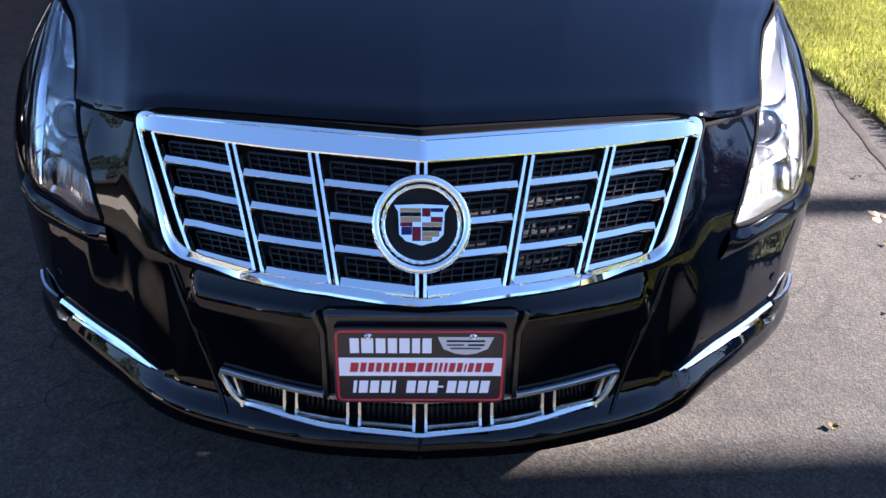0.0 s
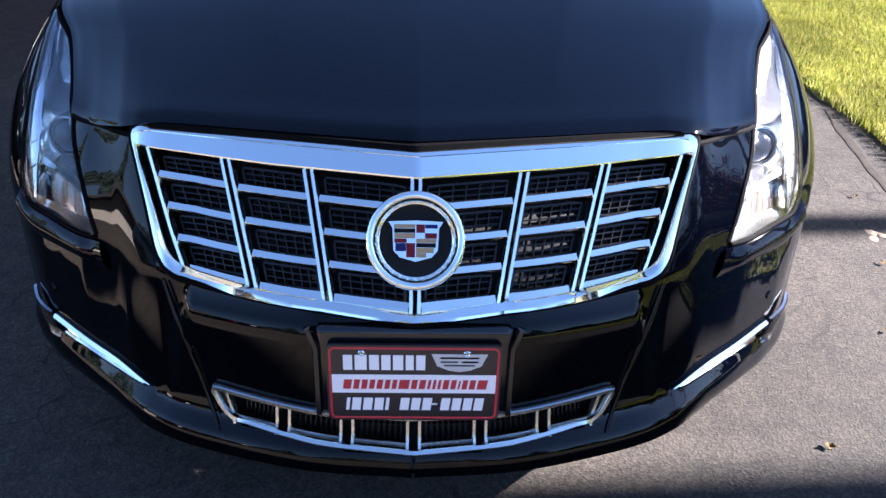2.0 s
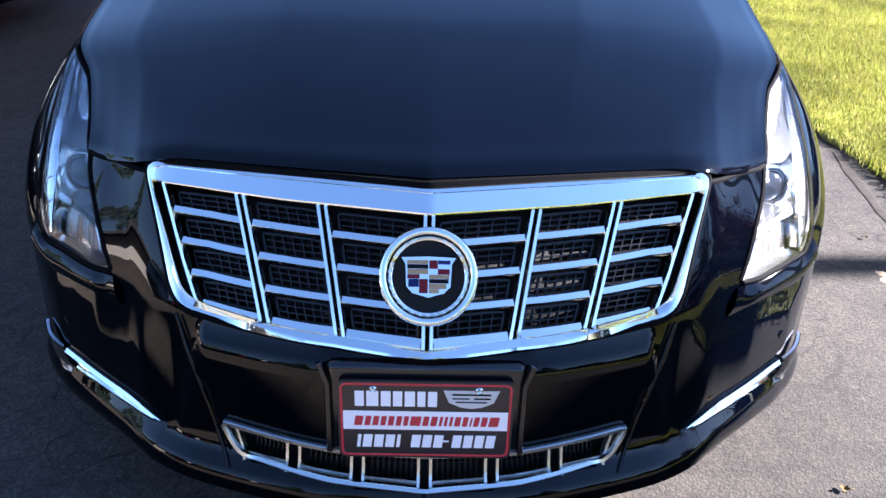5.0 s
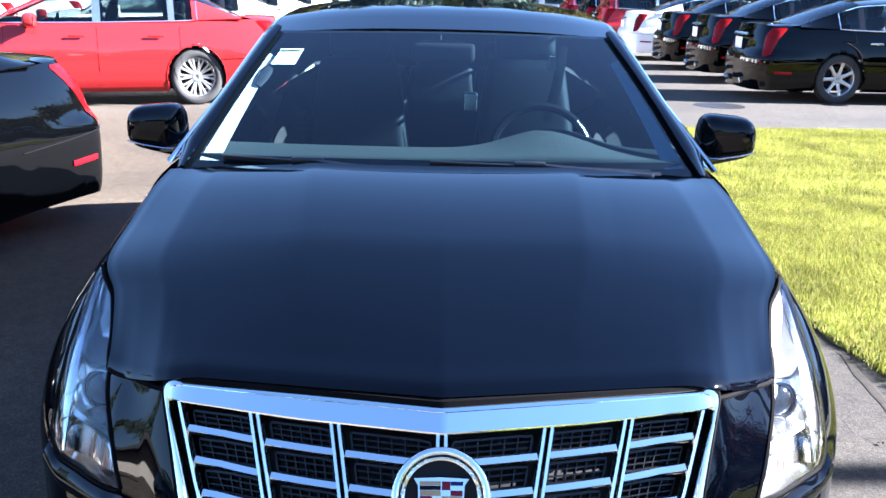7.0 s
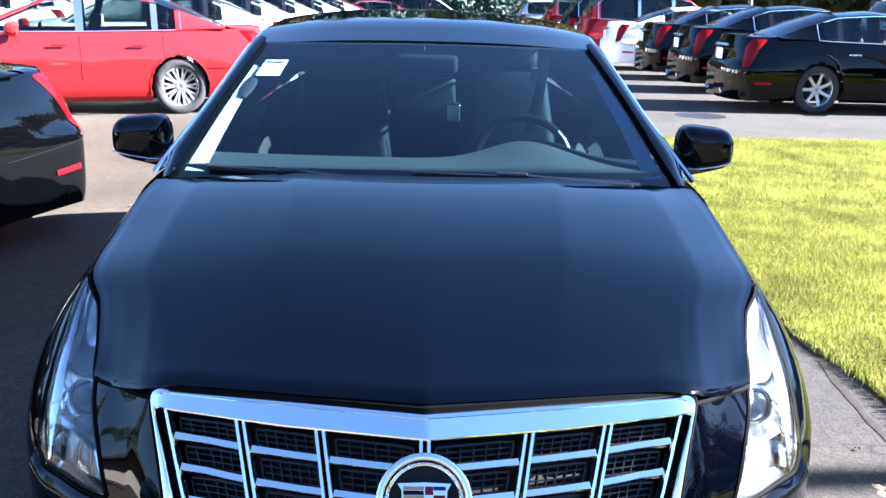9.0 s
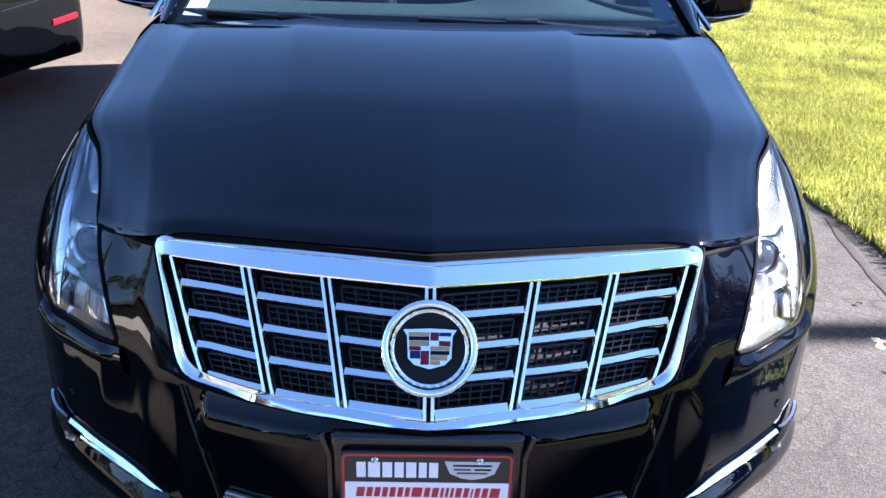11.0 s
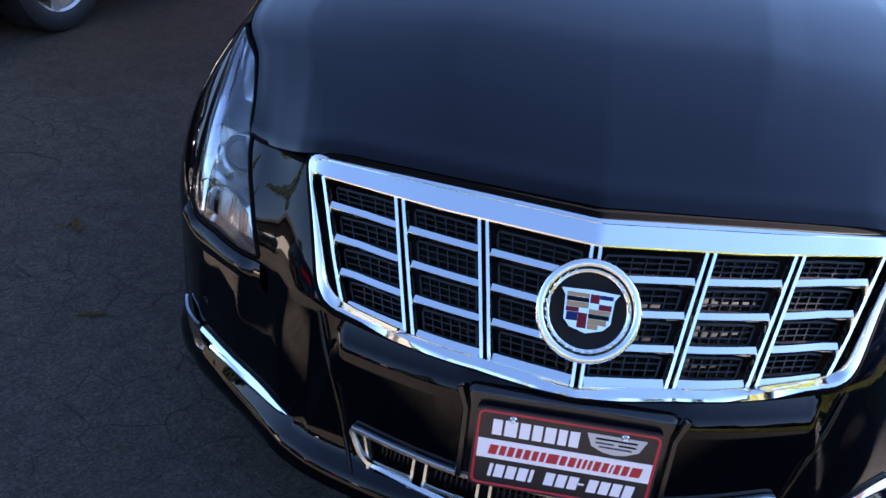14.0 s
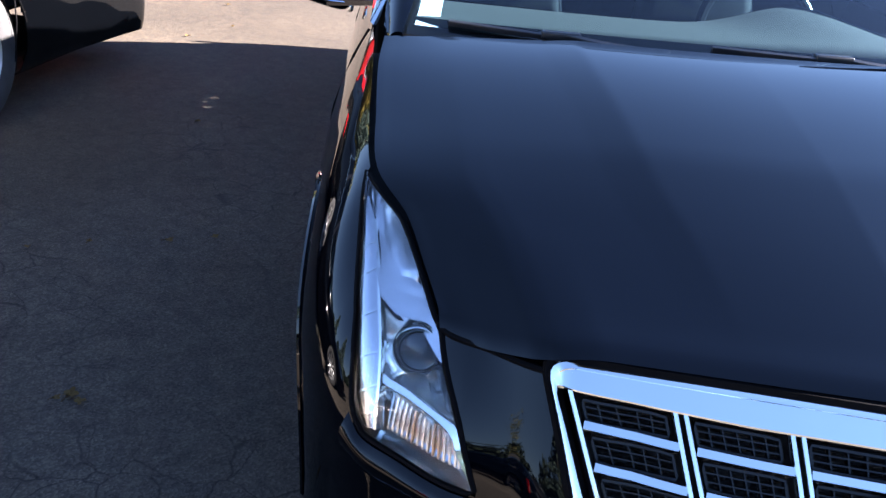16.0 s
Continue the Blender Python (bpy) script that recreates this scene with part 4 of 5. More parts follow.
def emblem():
    o, n = nose(0.0, 0.6555, 0.022), nose_out(0.0, 0.6555)
    n = Vector((0, n.y, n.z)).normalized()
    x = Vector((1, 0, 0))
    up = n.cross(x) * (1 if n.cross(x).z > 0 else -1)
    P = lambda a, b, d=0.0: o + x * a + up * b + n * d
    circle = lambda r, d, k=64: [P(r * math.cos(2 * math.pi * i / k), r * math.sin(2 * math.pi * i / k), d) for i in range(k)]
    ring = part("emblem", tube(circle(0.0775, 0.004), 0.0075, True, 10), CHROME, main_car, "round chrome emblem ring with a crest")
    bm = bmesh.new()
    rows = [circle(r, d) for r, d in ((0.0715, 0.004), (0.068, -0.004), (0.0625, -0.007), (0.0605, -0.016))]
    vs = [[bm.verts.new(p) for p in row] for row in rows]
    for a, b in zip(vs, vs[1:]):
        for i in range(64):
            bm.faces.new((a[i], a[(i + 1) % 64], b[(i + 1) % 64], b[i]))
    part("inner_ring", bm, CHROME, ring)
    for k in range(30):
        a = 2 * math.pi * (k + 0.5) / 30
        if abs(a - math.pi / 2) < 0.25:
            continue
        bm = bmesh.new()
        bmesh.ops.create_uvsphere(bm, u_segments=8, v_segments=5, radius=0.0029)
        bm.transform(Matrix.Translation(P(0.066 * math.cos(a), 0.066 * math.sin(a), -0.0035)) @ Matrix([[*r, 0] for r in Matrix((x, up, n)).transposed()] + [[0, 0, 0, 1]]) @ Matrix.Rotation(a + 0.6, 4, "Z") @ Matrix.Diagonal((1.7, 0.6, 0.35, 1)))
        part("wreath_leaf", bm, CHROME, ring)
    bm = bmesh.new()
    bm.faces.new([bm.verts.new(p) for p in circle(0.062, -0.0125, 40)])
    part("emblem_back", bm, DEEP, ring)
    def plate(poly, d, high, mat_, name, parent_, label=""):
        bm = bmesh.new()
        lo, hi = [bm.verts.new(P(a * 0.9, b * 0.95, d)) for a, b in poly], [bm.verts.new(P(a * 0.9, b * 0.95, d + high)) for a, b in poly]
        bm.faces.new(hi)
        for i in range(len(lo)):
            bm.faces.new((lo[i], lo[(i + 1) % len(lo)], hi[(i + 1) % len(hi)], hi[i]))
        return part(name, bm, mat_, parent_, label, smooth=False)
    shield = [(-0.052, 0.034), (0, 0.036), (0.052, 0.034), (0.044, 0.022), (0.042, -0.018), (0.030, -0.030), (0.0, -0.038), (-0.030, -0.030), (-0.042, -0.018), (-0.044, 0.022)]
    crest = plate(shield, -0.006, 0.008, CHROME, "crest", ring, "plain shield in gold, red and blue")
    def bar(x0, x1, z0, z1, m_, d=0.0024):
        plate([(x0, z0), (x1, z0), (x1, z1), (x0, z1)], d, 0.0015, m_, "crest_field", ring)
    for z0, z1, xa, xb, m_ in ((0.022, 0.029, -0.041, -0.001, CREST_GOLD), (0.014, 0.0215, -0.0405, -0.001, INK), (0.004, 0.0135, -0.040, -0.001, CREST_GOLD),
                              (-0.004, 0.0035, -0.040, -0.017, CREST_RED), (-0.004, 0.0035, -0.0165, -0.001, CHROME), (-0.019, -0.0045, -0.038, -0.018, CREST_BLUE), (-0.030, -0.0045, -0.0175, -0.001, CREST_RED),
                              (0.014, 0.029, 0.001, 0.017, CREST_RED), (0.022, 0.029, 0.0175, 0.041, CREST_BLUE), (0.014, 0.0215, 0.0175, 0.0405, CHROME), (0.004, 0.0135, 0.001, 0.017, CHROME), (0.004, 0.0135, 0.0175, 0.040, CREST_RED),
                              (-0.004, 0.0035, 0.001, 0.039, CREST_GOLD), (-0.012, -0.0045, 0.001, 0.038, INK), (-0.022, -0.0125, 0.001, 0.034, CREST_GOLD), (-0.030, -0.0225, 0.001, 0.020, CREST_GOLD)):
        bar(xa, xb, z0, z1, m_)


emblem()


def lower_grille():
    outer = along(rounded(LOWER, [0.012, 0, 0, 0.012, 0.03, 0, 0, 0, 0.03], 4), 120)
    fr = part("lower_grille", strip([nose(p.x, p.y, 0.002) for p in outer], [nose_out(p.x, p.y) for p in outer], 0.0055, 0.010, closed=True), SATIN, main_car, "low chrome-edged air intake")
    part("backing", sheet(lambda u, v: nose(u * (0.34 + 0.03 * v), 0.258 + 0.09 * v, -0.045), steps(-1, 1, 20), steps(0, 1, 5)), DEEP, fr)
    xs = [-0.335, -0.238, -0.122, 0.0, 0.122, 0.238, 0.335]
    for k in range(6):
        for x, g in ((xs[k], 0.011), (xs[k + 1], -0.011)):
            zt = 0.333 + 0.02 * max(0, abs(x) - 0.2)
            zb = 0.270 + 0.03 * abs(x)
            zz = steps(zb, zt, 4)
            part("upright", strip([nose(x + g + (0.02 * (z - zb) / 0.06 * (1 if x > 0 else -1) if abs(x) > 0.3 else 0), z, -0.008) for z in zz], nose_out(x, 0.3), 0.004, 0.012), SATIN, fr)
        a, b = xs[k] + 0.013, xs[k + 1] - 0.013
        xx = steps(a, b, 5)
        part("bar", strip([nose(x, 0.277 + 0.03 * abs(x), -0.006) for x in xx], [nose_out(x, 0.29) for x in xx], 0.0065, 0.010), CHROME, fr)
        bm = bmesh.new()
        for j in range(1, 9):
            x = a + (b - a) * j / 9
            strip([nose(x, z, -0.03) for z in (0.272, 0.30, 0.33)], nose_out(x, 0.3), 0.0016, 0.008, bm)
        for z in (0.295, 0.312):
            strip([nose(x, z, -0.03) for x in xx], nose_out((a + b) / 2, z), 0.0016, 0.008, bm)
        part("mesh_insert", bm, MESH_BLACK, fr)
    return fr


lower_grille()


def dealer_plate():
    y, zc = -0.176, 0.4165
    bracket = part("plate_bracket", box((0.345, 0.03, 0.19), (0, y + 0.022, zc + 0.012), 0.012), GLOSS_BLACK, main_car, "black plate bracket")
    def wing(sx):
        return strip([(sx * 0.172, y + 0.012, zc - 0.08), (sx * 0.172, y + 0.012, zc + 0.07), (sx * 0.186, y + 0.018, zc + 0.108)], Vector((0, -1, 0)), 0.006, 0.012)
    part("bracket_edge", wing(-1), GLOSS_BLACK, bracket)
    part("bracket_edge", wing(1), GLOSS_BLACK, bracket)
    def slab(poly, d, high, m_, name, parent_, label=""):
        bm = bmesh.new()
        lo = [bm.verts.new((p[0], y - d, zc + p[1] * 1.08)) for p in poly]
        hi = [bm.verts.new((p[0], y - d - high, zc + p[1] * 1.08)) for p in poly]
        bm.faces.new(hi)
        for i in range(len(lo)):
            bm.faces.new((lo[i], lo[(i + 1) % len(lo)], hi[(i + 1) % len(hi)], hi[i]))
        return part(name, bm, m_, parent_, label, smooth=False)
    rect = lambda w, h, r: rounded([(-w, -h), (w, -h), (w, h), (-w, h)], r, 6)
    plate = slab(rect(0.1535, 0.0785, 0.014), 0.0, 0.006, PLATE_BLACK, "dealer_plate", main_car, "black dealer plate with a red line and white band")
    e = rect(0.1475, 0.0725, 0.011)
    part("red_line", strip([(p.x, y - 0.006, zc + p.y * 1.08) for p in e], Vector((0, -1, 0)), 0.0022, 0.0012, closed=True), PLATE_RED, plate)
    def bar(x0, x1, z0, z1, m_, d=0.006, slant=0.0, name="printed_bar"):
        slab([(x0, z0), (x1, z0), (x1 + slant, z1), (x0 + slant, z1)], d, 0.0008, m_, name, plate)
    bar(-0.1448, 0.1448, -0.019, 0.019, PLATE_WHITE, name="white_band")
    # writing as plain bars, one for each character
    def line_of(x0, widths, gap, z0, z1, m_, d, slant=0.0):
        x = x0
        for k, w in enumerate(widths):
            if w > 0:
                bar(x, x + w, z0, z1 if w > 0.004 else z0 + (z1 - z0) * 0.9, m_, d, slant)
            x += abs(w) + gap
    line_of(-0.124, [0.016, 0.021, 0.017, 0.016, 0.018, 0.014, 0.016], 0.0042, 0.029, 0.059, PLATE_WHITE, 0.006)
    line_of(-0.126, [0.014, 0.010, 0.010, 0.009, 0.010, 0.009, 0.008, 0.018, 0.010, 0.011, 0.005, 0.005, 0.005, 0.010, 0.009, 0.003, 0.009, 0.010, 0.017], 0.0040, -0.010, 0.009, PLATE_RED, 0.0068, 0.003)
    line_of(-0.122, [0.006, 0.016, 0.016, 0.016, 0.006, -0.012, 0.016, 0.016, 0.016], 0.004, -0.056, -0.030, PLATE_WHITE, 0.006, 0.003)
    bar(0.032, 0.042, -0.0445, -0.041, PLATE_WHITE, 0.006)
    line_of(0.047, [0.016, 0.016, 0.016, 0.016], 0.004, -0.056, -0.030, PLATE_WHITE, 0.006, 0.003)
    shield = [(0.030, 0.062), (0.128, 0.062), (0.118, 0.038), (0.098, 0.029), (0.079, 0.026), (0.060, 0.029), (0.040, 0.038)]
    slab(shield, 0.006, 0.001, PLATE_SILVER, "plate_shield", plate)
    for i, (z0, x0, x1) in enumerate(((0.053, 0.045, 0.113), (0.045, 0.046, 0.076), (0.045, 0.083, 0.112), (0.038, 0.052, 0.106))):
        bar(x0, x1, z0, z0 + 0.003, INK if i % 2 == 0 else GREY_PAINT, 0.007)
    for x in (-0.092, 0.092):
        b = lathe([(0.0, 0.001), (0.003, 0.005), (0.0, 0.007)], 12)
        b.transform(Matrix.Translation((x, y - 0.006, zc + 0.067)) @ Matrix.Rotation(radians(-90), 4, "Z"))
        part("screw", b, SATIN, plate)


dealer_plate()


def headlamp(sx):
    H = lambda s, z, d: shell(s, z, sx, d)
    outline = along(rounded(LAMP, [0.03] * len(LAMP), 3), 72)
    c = Vector((6.0, 0.69))
    def fan(depth, scale=1.0):
        def f(i, k):
            q = c.lerp(outline[int(i) % 72], k * scale)
            zt = spline(STATIONS, q.x)[4]
            return H(q.x, min(q.y, zt), depth(k))
        return f
    ks = [0.01, 0.2, 0.4, 0.6, 0.75, 0.88, 0.95, 1.0]
    # bowl: close under the lens above, a deep cup round the projector, a step down below the blade
    cup = shell(5.58, 0.724, sx)
    def dish(i, k):
        q = c.lerp(outline[int(i) % 72], k)
        z = min(q.y, spline(STATIONS, q.x)[4])
        near = max(0.0, 1 - (H(q.x, z, 0.0) - cup).length / 0.115)
        deep = 0.050 * near ** 0.7 + 0.026 * max(0.0, min(1.0, (0.650 - z) / 0.02))
        return H(q.x, z, -0.006 - (0.006 + deep) * (1 - k ** 8))
    lamp = part("headlamp", sheet(dish, list(range(73)), steps(0.01, 0.9, 16) + [0.94, 0.97, 1.0]), BOWL, main_car, "large swept headlamp with a clear lens", sharp=60)
    part("lens", sheet(fan(lambda k: 0.002 + 0.010 * (1 - k ** 3)), list(range(73)), ks), LENS_GLASS, lamp, "clear lens").visible_shadow = False
    part("lamp_gap", tube([H(p.x, min(p.y, spline(STATIONS, p.x)[4] + 0.002), 0.0) for p in outline], 0.0048, True, 6), SEAL, lamp)
    # sky-bright panel above the projector, with a scalloped lower edge
    top_edge = [(4.86, 0.742), (5.3, 0.758), (5.66, 0.771), (6.0, 0.784), (7.0, 0.822), (7.95, 0.853)]
    low_edge = [(4.86, 0.716), (5.25, 0.731), (5.6, 0.744), (6.02, 0.737), (6.46, 0.747), (6.82, 0.771), (7.3, 0.806), (7.95, 0.846)]
    def upper(u, v):
        z0, z1 = interp(u, low_edge), interp(u, top_edge)
        return H(u, min(z0 + (z1 - z0) * v, spline(STATIONS, u)[4]), -0.020 + 0.35 * (z1 - z0) * (1 - v))
    part("reflector_panel", sheet(upper, steps(4.86, 7.95, 44), steps(0, 1, 6), thick=-0.002), BOWL, lamp, "smooth mirror panel")
    for k in range(7):
        s0 = 6.75 + 0.13 * k
        z0, z1 = interp(s0, low_edge), interp(s0, top_edge)
        part("prism_mark", strip([upper(s0, 0.45), upper(s0 + 0.03, 0.62), upper(s0 + 0.05, 0.78)], out(s0, (z0 + z1) / 2, sx), 0.0011, 0.0022), LAMP_CUP, lamp)
    # cup round the projector
    rim = [(6.74, 0.765), (6.46, 0.744), (6.02, 0.733), (5.60, 0.740), (5.25, 0.727), (4.88, 0.712), (4.52, 0.652), (4.72, 0.655), (5.25, 0.664), (5.80, 0.668), (6.14, 0.706)]
    rim = along(rim, 66)
    def cup_face(i, k):
        q = Vector((5.50, 0.714)).lerp(rim[int(i) % 66], k)
        return H(q.x, q.y, -0.010 - 0.046 * (1 - k ** 1.6))
    part("projector_cup", sheet(cup_face, list(range(67)), [0.05] + steps(0.2, 1, 10)), LAMP_CUP, lamp, "bright cup round the projector")
    o = H(5.50, 0.716, -0.030)
    n = (Vector((0.25 * sx, -1.0, 0.22))).normalized()
    turn = Matrix.Translation(o) @ n.to_track_quat("X", "Z").to_matrix().to_4x4()
    b = lathe([(-0.03, 0.046), (0.004, 0.044), (0.011, 0.0415), (0.013, 0.039), (0.008, 0.0365), (-0.006, 0.035)], 48)
    b.transform(turn)
    part("projector_ring", b, CHROME, lamp)
    b = lathe([(-0.004, 0.036), (0.006, 0.033), (0.014, 0.024), (0.019, 0.012), (0.0205, 0.001)], 40)
    b.transform(turn)
    part("projector", b, LAMP_DARK, lamp, "grey glass projector lens")
    b = lathe([(0.006, 0.0355), (0.0085, 0.0345), (0.0085, 0.033), (0.005, 0.032)], 40)
    b.transform(turn)
    part("lens_collar", b, PLASTIC, lamp)
    # clear strip along the outer edge, and the bright rib that divides it off
    divide = [(7.75, 0.838), (7.25, 0.806), (6.79, 0.772), (6.13, 0.709), (5.80, 0.655), (5.63, 0.592)]
    outer = [(7.85, 0.834), (7.42, 0.790), (7.02, 0.746), (6.50, 0.685), (6.14, 0.625), (5.86, 0.588)]
    part("light_guide", sheet(lambda u, v: H(*[a + (b_ - a) * v for a, b_ in zip(spline(divide, u), spline(outer, u))], -0.010 + 0.004 * math.sin(math.pi * v)), steps(0, 5, 30), steps(0, 1, 4), thick=-0.003), LAMP_WHITE, lamp, "pale side light guide")
    for u in (1.2, 1.9, 2.6, 3.3, 4.0, 4.6):
        a, b_ = spline(divide, u), spline(outer, u)
        part("guide_rib", strip([H(a[0], a[1], -0.008), H((a[0] + b_[0]) / 2, (a[1] + b_[1]) / 2, -0.004), H(b_[0], b_[1], -0.008)], out(a[0], a[1], sx), 0.0016, 0.003), CHROME, lamp)
    pts = [spline(divide, u) for u in steps(0.6, 5, 24)]
    part("lamp_rib", strip([H(q[0], q[1], -0.022) for q in pts], [out(q[0], q[1], sx) for q in pts], 0.0035, 0.018), CHROME, lamp)
    blade = [(6.05, 0.702), (5.85, 0.662), (5.25, 0.656), (4.72, 0.647), (4.45, 0.634), (4.27, 0.604), (4.12, 0.575)]
    pts = [spline(blade, u) for u in steps(0, 6, 26)]
    part("lamp_blade", strip([H(q[0], q[1], -0.026) for q in pts], [(out(q[0], q[1], sx) + Vector((0, 0, 0.35))).normalized() for q in pts], [0.006] * 5 + [0.0085] * 17 + [0.007, 0.006, 0.005, 0.005, 0.005], 0.016), CHROME, lamp, "curved bright blade")
    # ribbed turn lamp under the blade
    def turn_face(u, v):
        s0 = 4.30 + 1.30 * u
        z1 = interp(s0, [(4.2, 0.600), (4.45, 0.628), (4.72, 0.640), (5.25, 0.648), (5.7, 0.650)])
        return s0 + 0.05 * v, 0.574 + 0.006 * u + (z1 - 0.580) * v
    part("turn_reflector", sheet(lambda u, v: H(*turn_face(u, v), -0.034), steps(0, 1, 14), steps(0, 1, 5)), LAMP_PINK, lamp, "clear pinkish ribbed turn lamp")
    for k in range(15):
        u = (k + 0.5) / 15
        part("turn_rib", strip([H(*turn_face(u, v), -0.034) for v in (0.02, 0.35, 0.7, 0.97)], out(4.3 + 1.3 * u, 0.61, sx), 0.0024, 0.006), AMBER if k in (4, 5, 9) else LAMP_CUP if k % 2 else LAMP_WHITE, lamp)
    # painted ledge under the lamp
    low_e = [(3.75, 0.512), (4.4, 0.518), (5.0, 0.518), (5.5, 0.518), (6.15, 0.530)]
    up_e = [(3.96, 0.564), (4.6, 0.562), (5.2, 0.567), (5.8, 0.572), (6.12, 0.598)]
    def ledge(u, v):
        a, b = spline(up_e, u), spline(low_e, u)
        return H(a[0] + (b[0] - a[0]) * v, a[1] + (b[1] - a[1]) * v, 0.003 + 0.012 * math.sin(math.pi * min(1, v * 1.0)) * (0.6 if u < 0.5 else 1))
    part("lamp_ledge", sheet(ledge, steps(0, 4, 20), steps(0, 1, 6)), BLACK_PAINT, main_car)
    # low running lamp and chrome fins
    def lens_face(d, grow=0.0):
        quad = [(6.22, 0.368), (5.82, 0.274), (5.48, 0.272), (5.48, 0.346)]
        return lambda u, v: H(*[(a * (1 - u) + b * u) * (1 - v) + (c_ * (1 - u) + d_ * u) * v for a, d_, b, c_ in zip(quad[0], quad[2], quad[3], quad[1])], d + 0.006 * math.sin(math.pi * u))
    run = part("running_lamp", sheet(lens_face(0.004), steps(0, 1, 8), steps(0, 1, 8), thick=-0.006), LAMP_GREY, main_car, "slim unlit grey running lamp")
    for k in range(4):
        u = 0.2 + 0.2 * k
        part("lamp_bar", strip([lens_face(0.006)(u, v) for v in steps(0.08, 0.92, 4)], out(5.9, 0.31, sx), 0.0022, 0.004), CHROME, run)
    part("running_lens", sheet(lens_face(0.012), steps(0, 1, 8), steps(0, 1, 8)), LENS_GLASS, run)
    top_l = [(5.42, 0.330), (4.4, 0.309), (3.65, 0.301), (3.05, 0.289)]
    bot_l = [(5.25, 0.293), (4.35, 0.281), (3.75, 0.281), (3.2, 0.282)]
    for knots, w in ((top_l, [0.0072] * 6 + [0.0066, 0.006, 0.005, 0.0035, 0.001]), (bot_l, [0.0045] * 9 + [0.003, 0.001])):
        pts = [spline(knots, u) for u in steps(0, 3, 10)]
        part("chrome_fin", strip([H(s, z, 0.0) for s, z in pts], [(out(s, z, sx) * 0.7 + Vector((0, 0, 0.7))).normalized() for s, z in pts], w, 0.012), CHROME, run)
    part("fin_gap", sheet(lambda u, v: H(*[a + (b - a) * v for a, b in zip(spline(top_l, u), spline(bot_l, u))], 0.0025), steps(0, 3, 10), steps(0, 1, 3)), DEEP, run)
    # gap between the bonnet and the bumper, from the lamp to the grille
    gap = [H(q, spline(STATIONS, q)[4] - 0.001, 0.001) for q in steps(3.02, 5.05, 16)]
    part("hood_gap", tube(gap, 0.0055, sides=6), SEAL, main_car)
    # edge of the centre panel, parking sensor
    part("panel_edge", tube([nose(sx * (x + 0.0065), z, 0.001) for x, z in ((0.447, 0.54), (0.427, 0.476), (0.403, 0.41), (0.388, 0.344), (0.365, 0.286), (0.342, 0.262))], [0.0035, 0.005, 0.005, 0.0045, 0.0045, 0.003], sides=10), BLACK_PAINT, main_car)
    part("panel_gap", tube([nose(sx * x, z, 0.0) for x, z in ((0.447, 0.54), (0.427, 0.476), (0.403, 0.41), (0.390, 0.344), (0.365, 0.282))], 0.0045, sides=6), SEAL, main_car)
    b = lathe([(0.0, 0.0095), (0.003, 0.0085), (0.003, 0.001)], 16)
    n = out(5.3, 0.41, sx)
    b.transform(Matrix.Translation(H(5.3, 0.41, 0.0)) @ n.to_track_quat("X", "Z").to_matrix().to_4x4())
    part("parking_sensor", b, BLACK_PAINT, main_car)


headlamp(-1)
headlamp(1)


def screen_point(u, v, d=0.0):
    a = abs(u)
    return Vector((u * (0.752 + (0.612 - 0.752) * v), (1.03 + 0.09 * a * a) * (1 - v) + (1.92 + 0.05 * a * a) * v, 0.985 + (0.365 - 0.012 * a * a) * v + 0.018 * math.sin(math.pi * v) * (1 - 0.3 * a) + d))


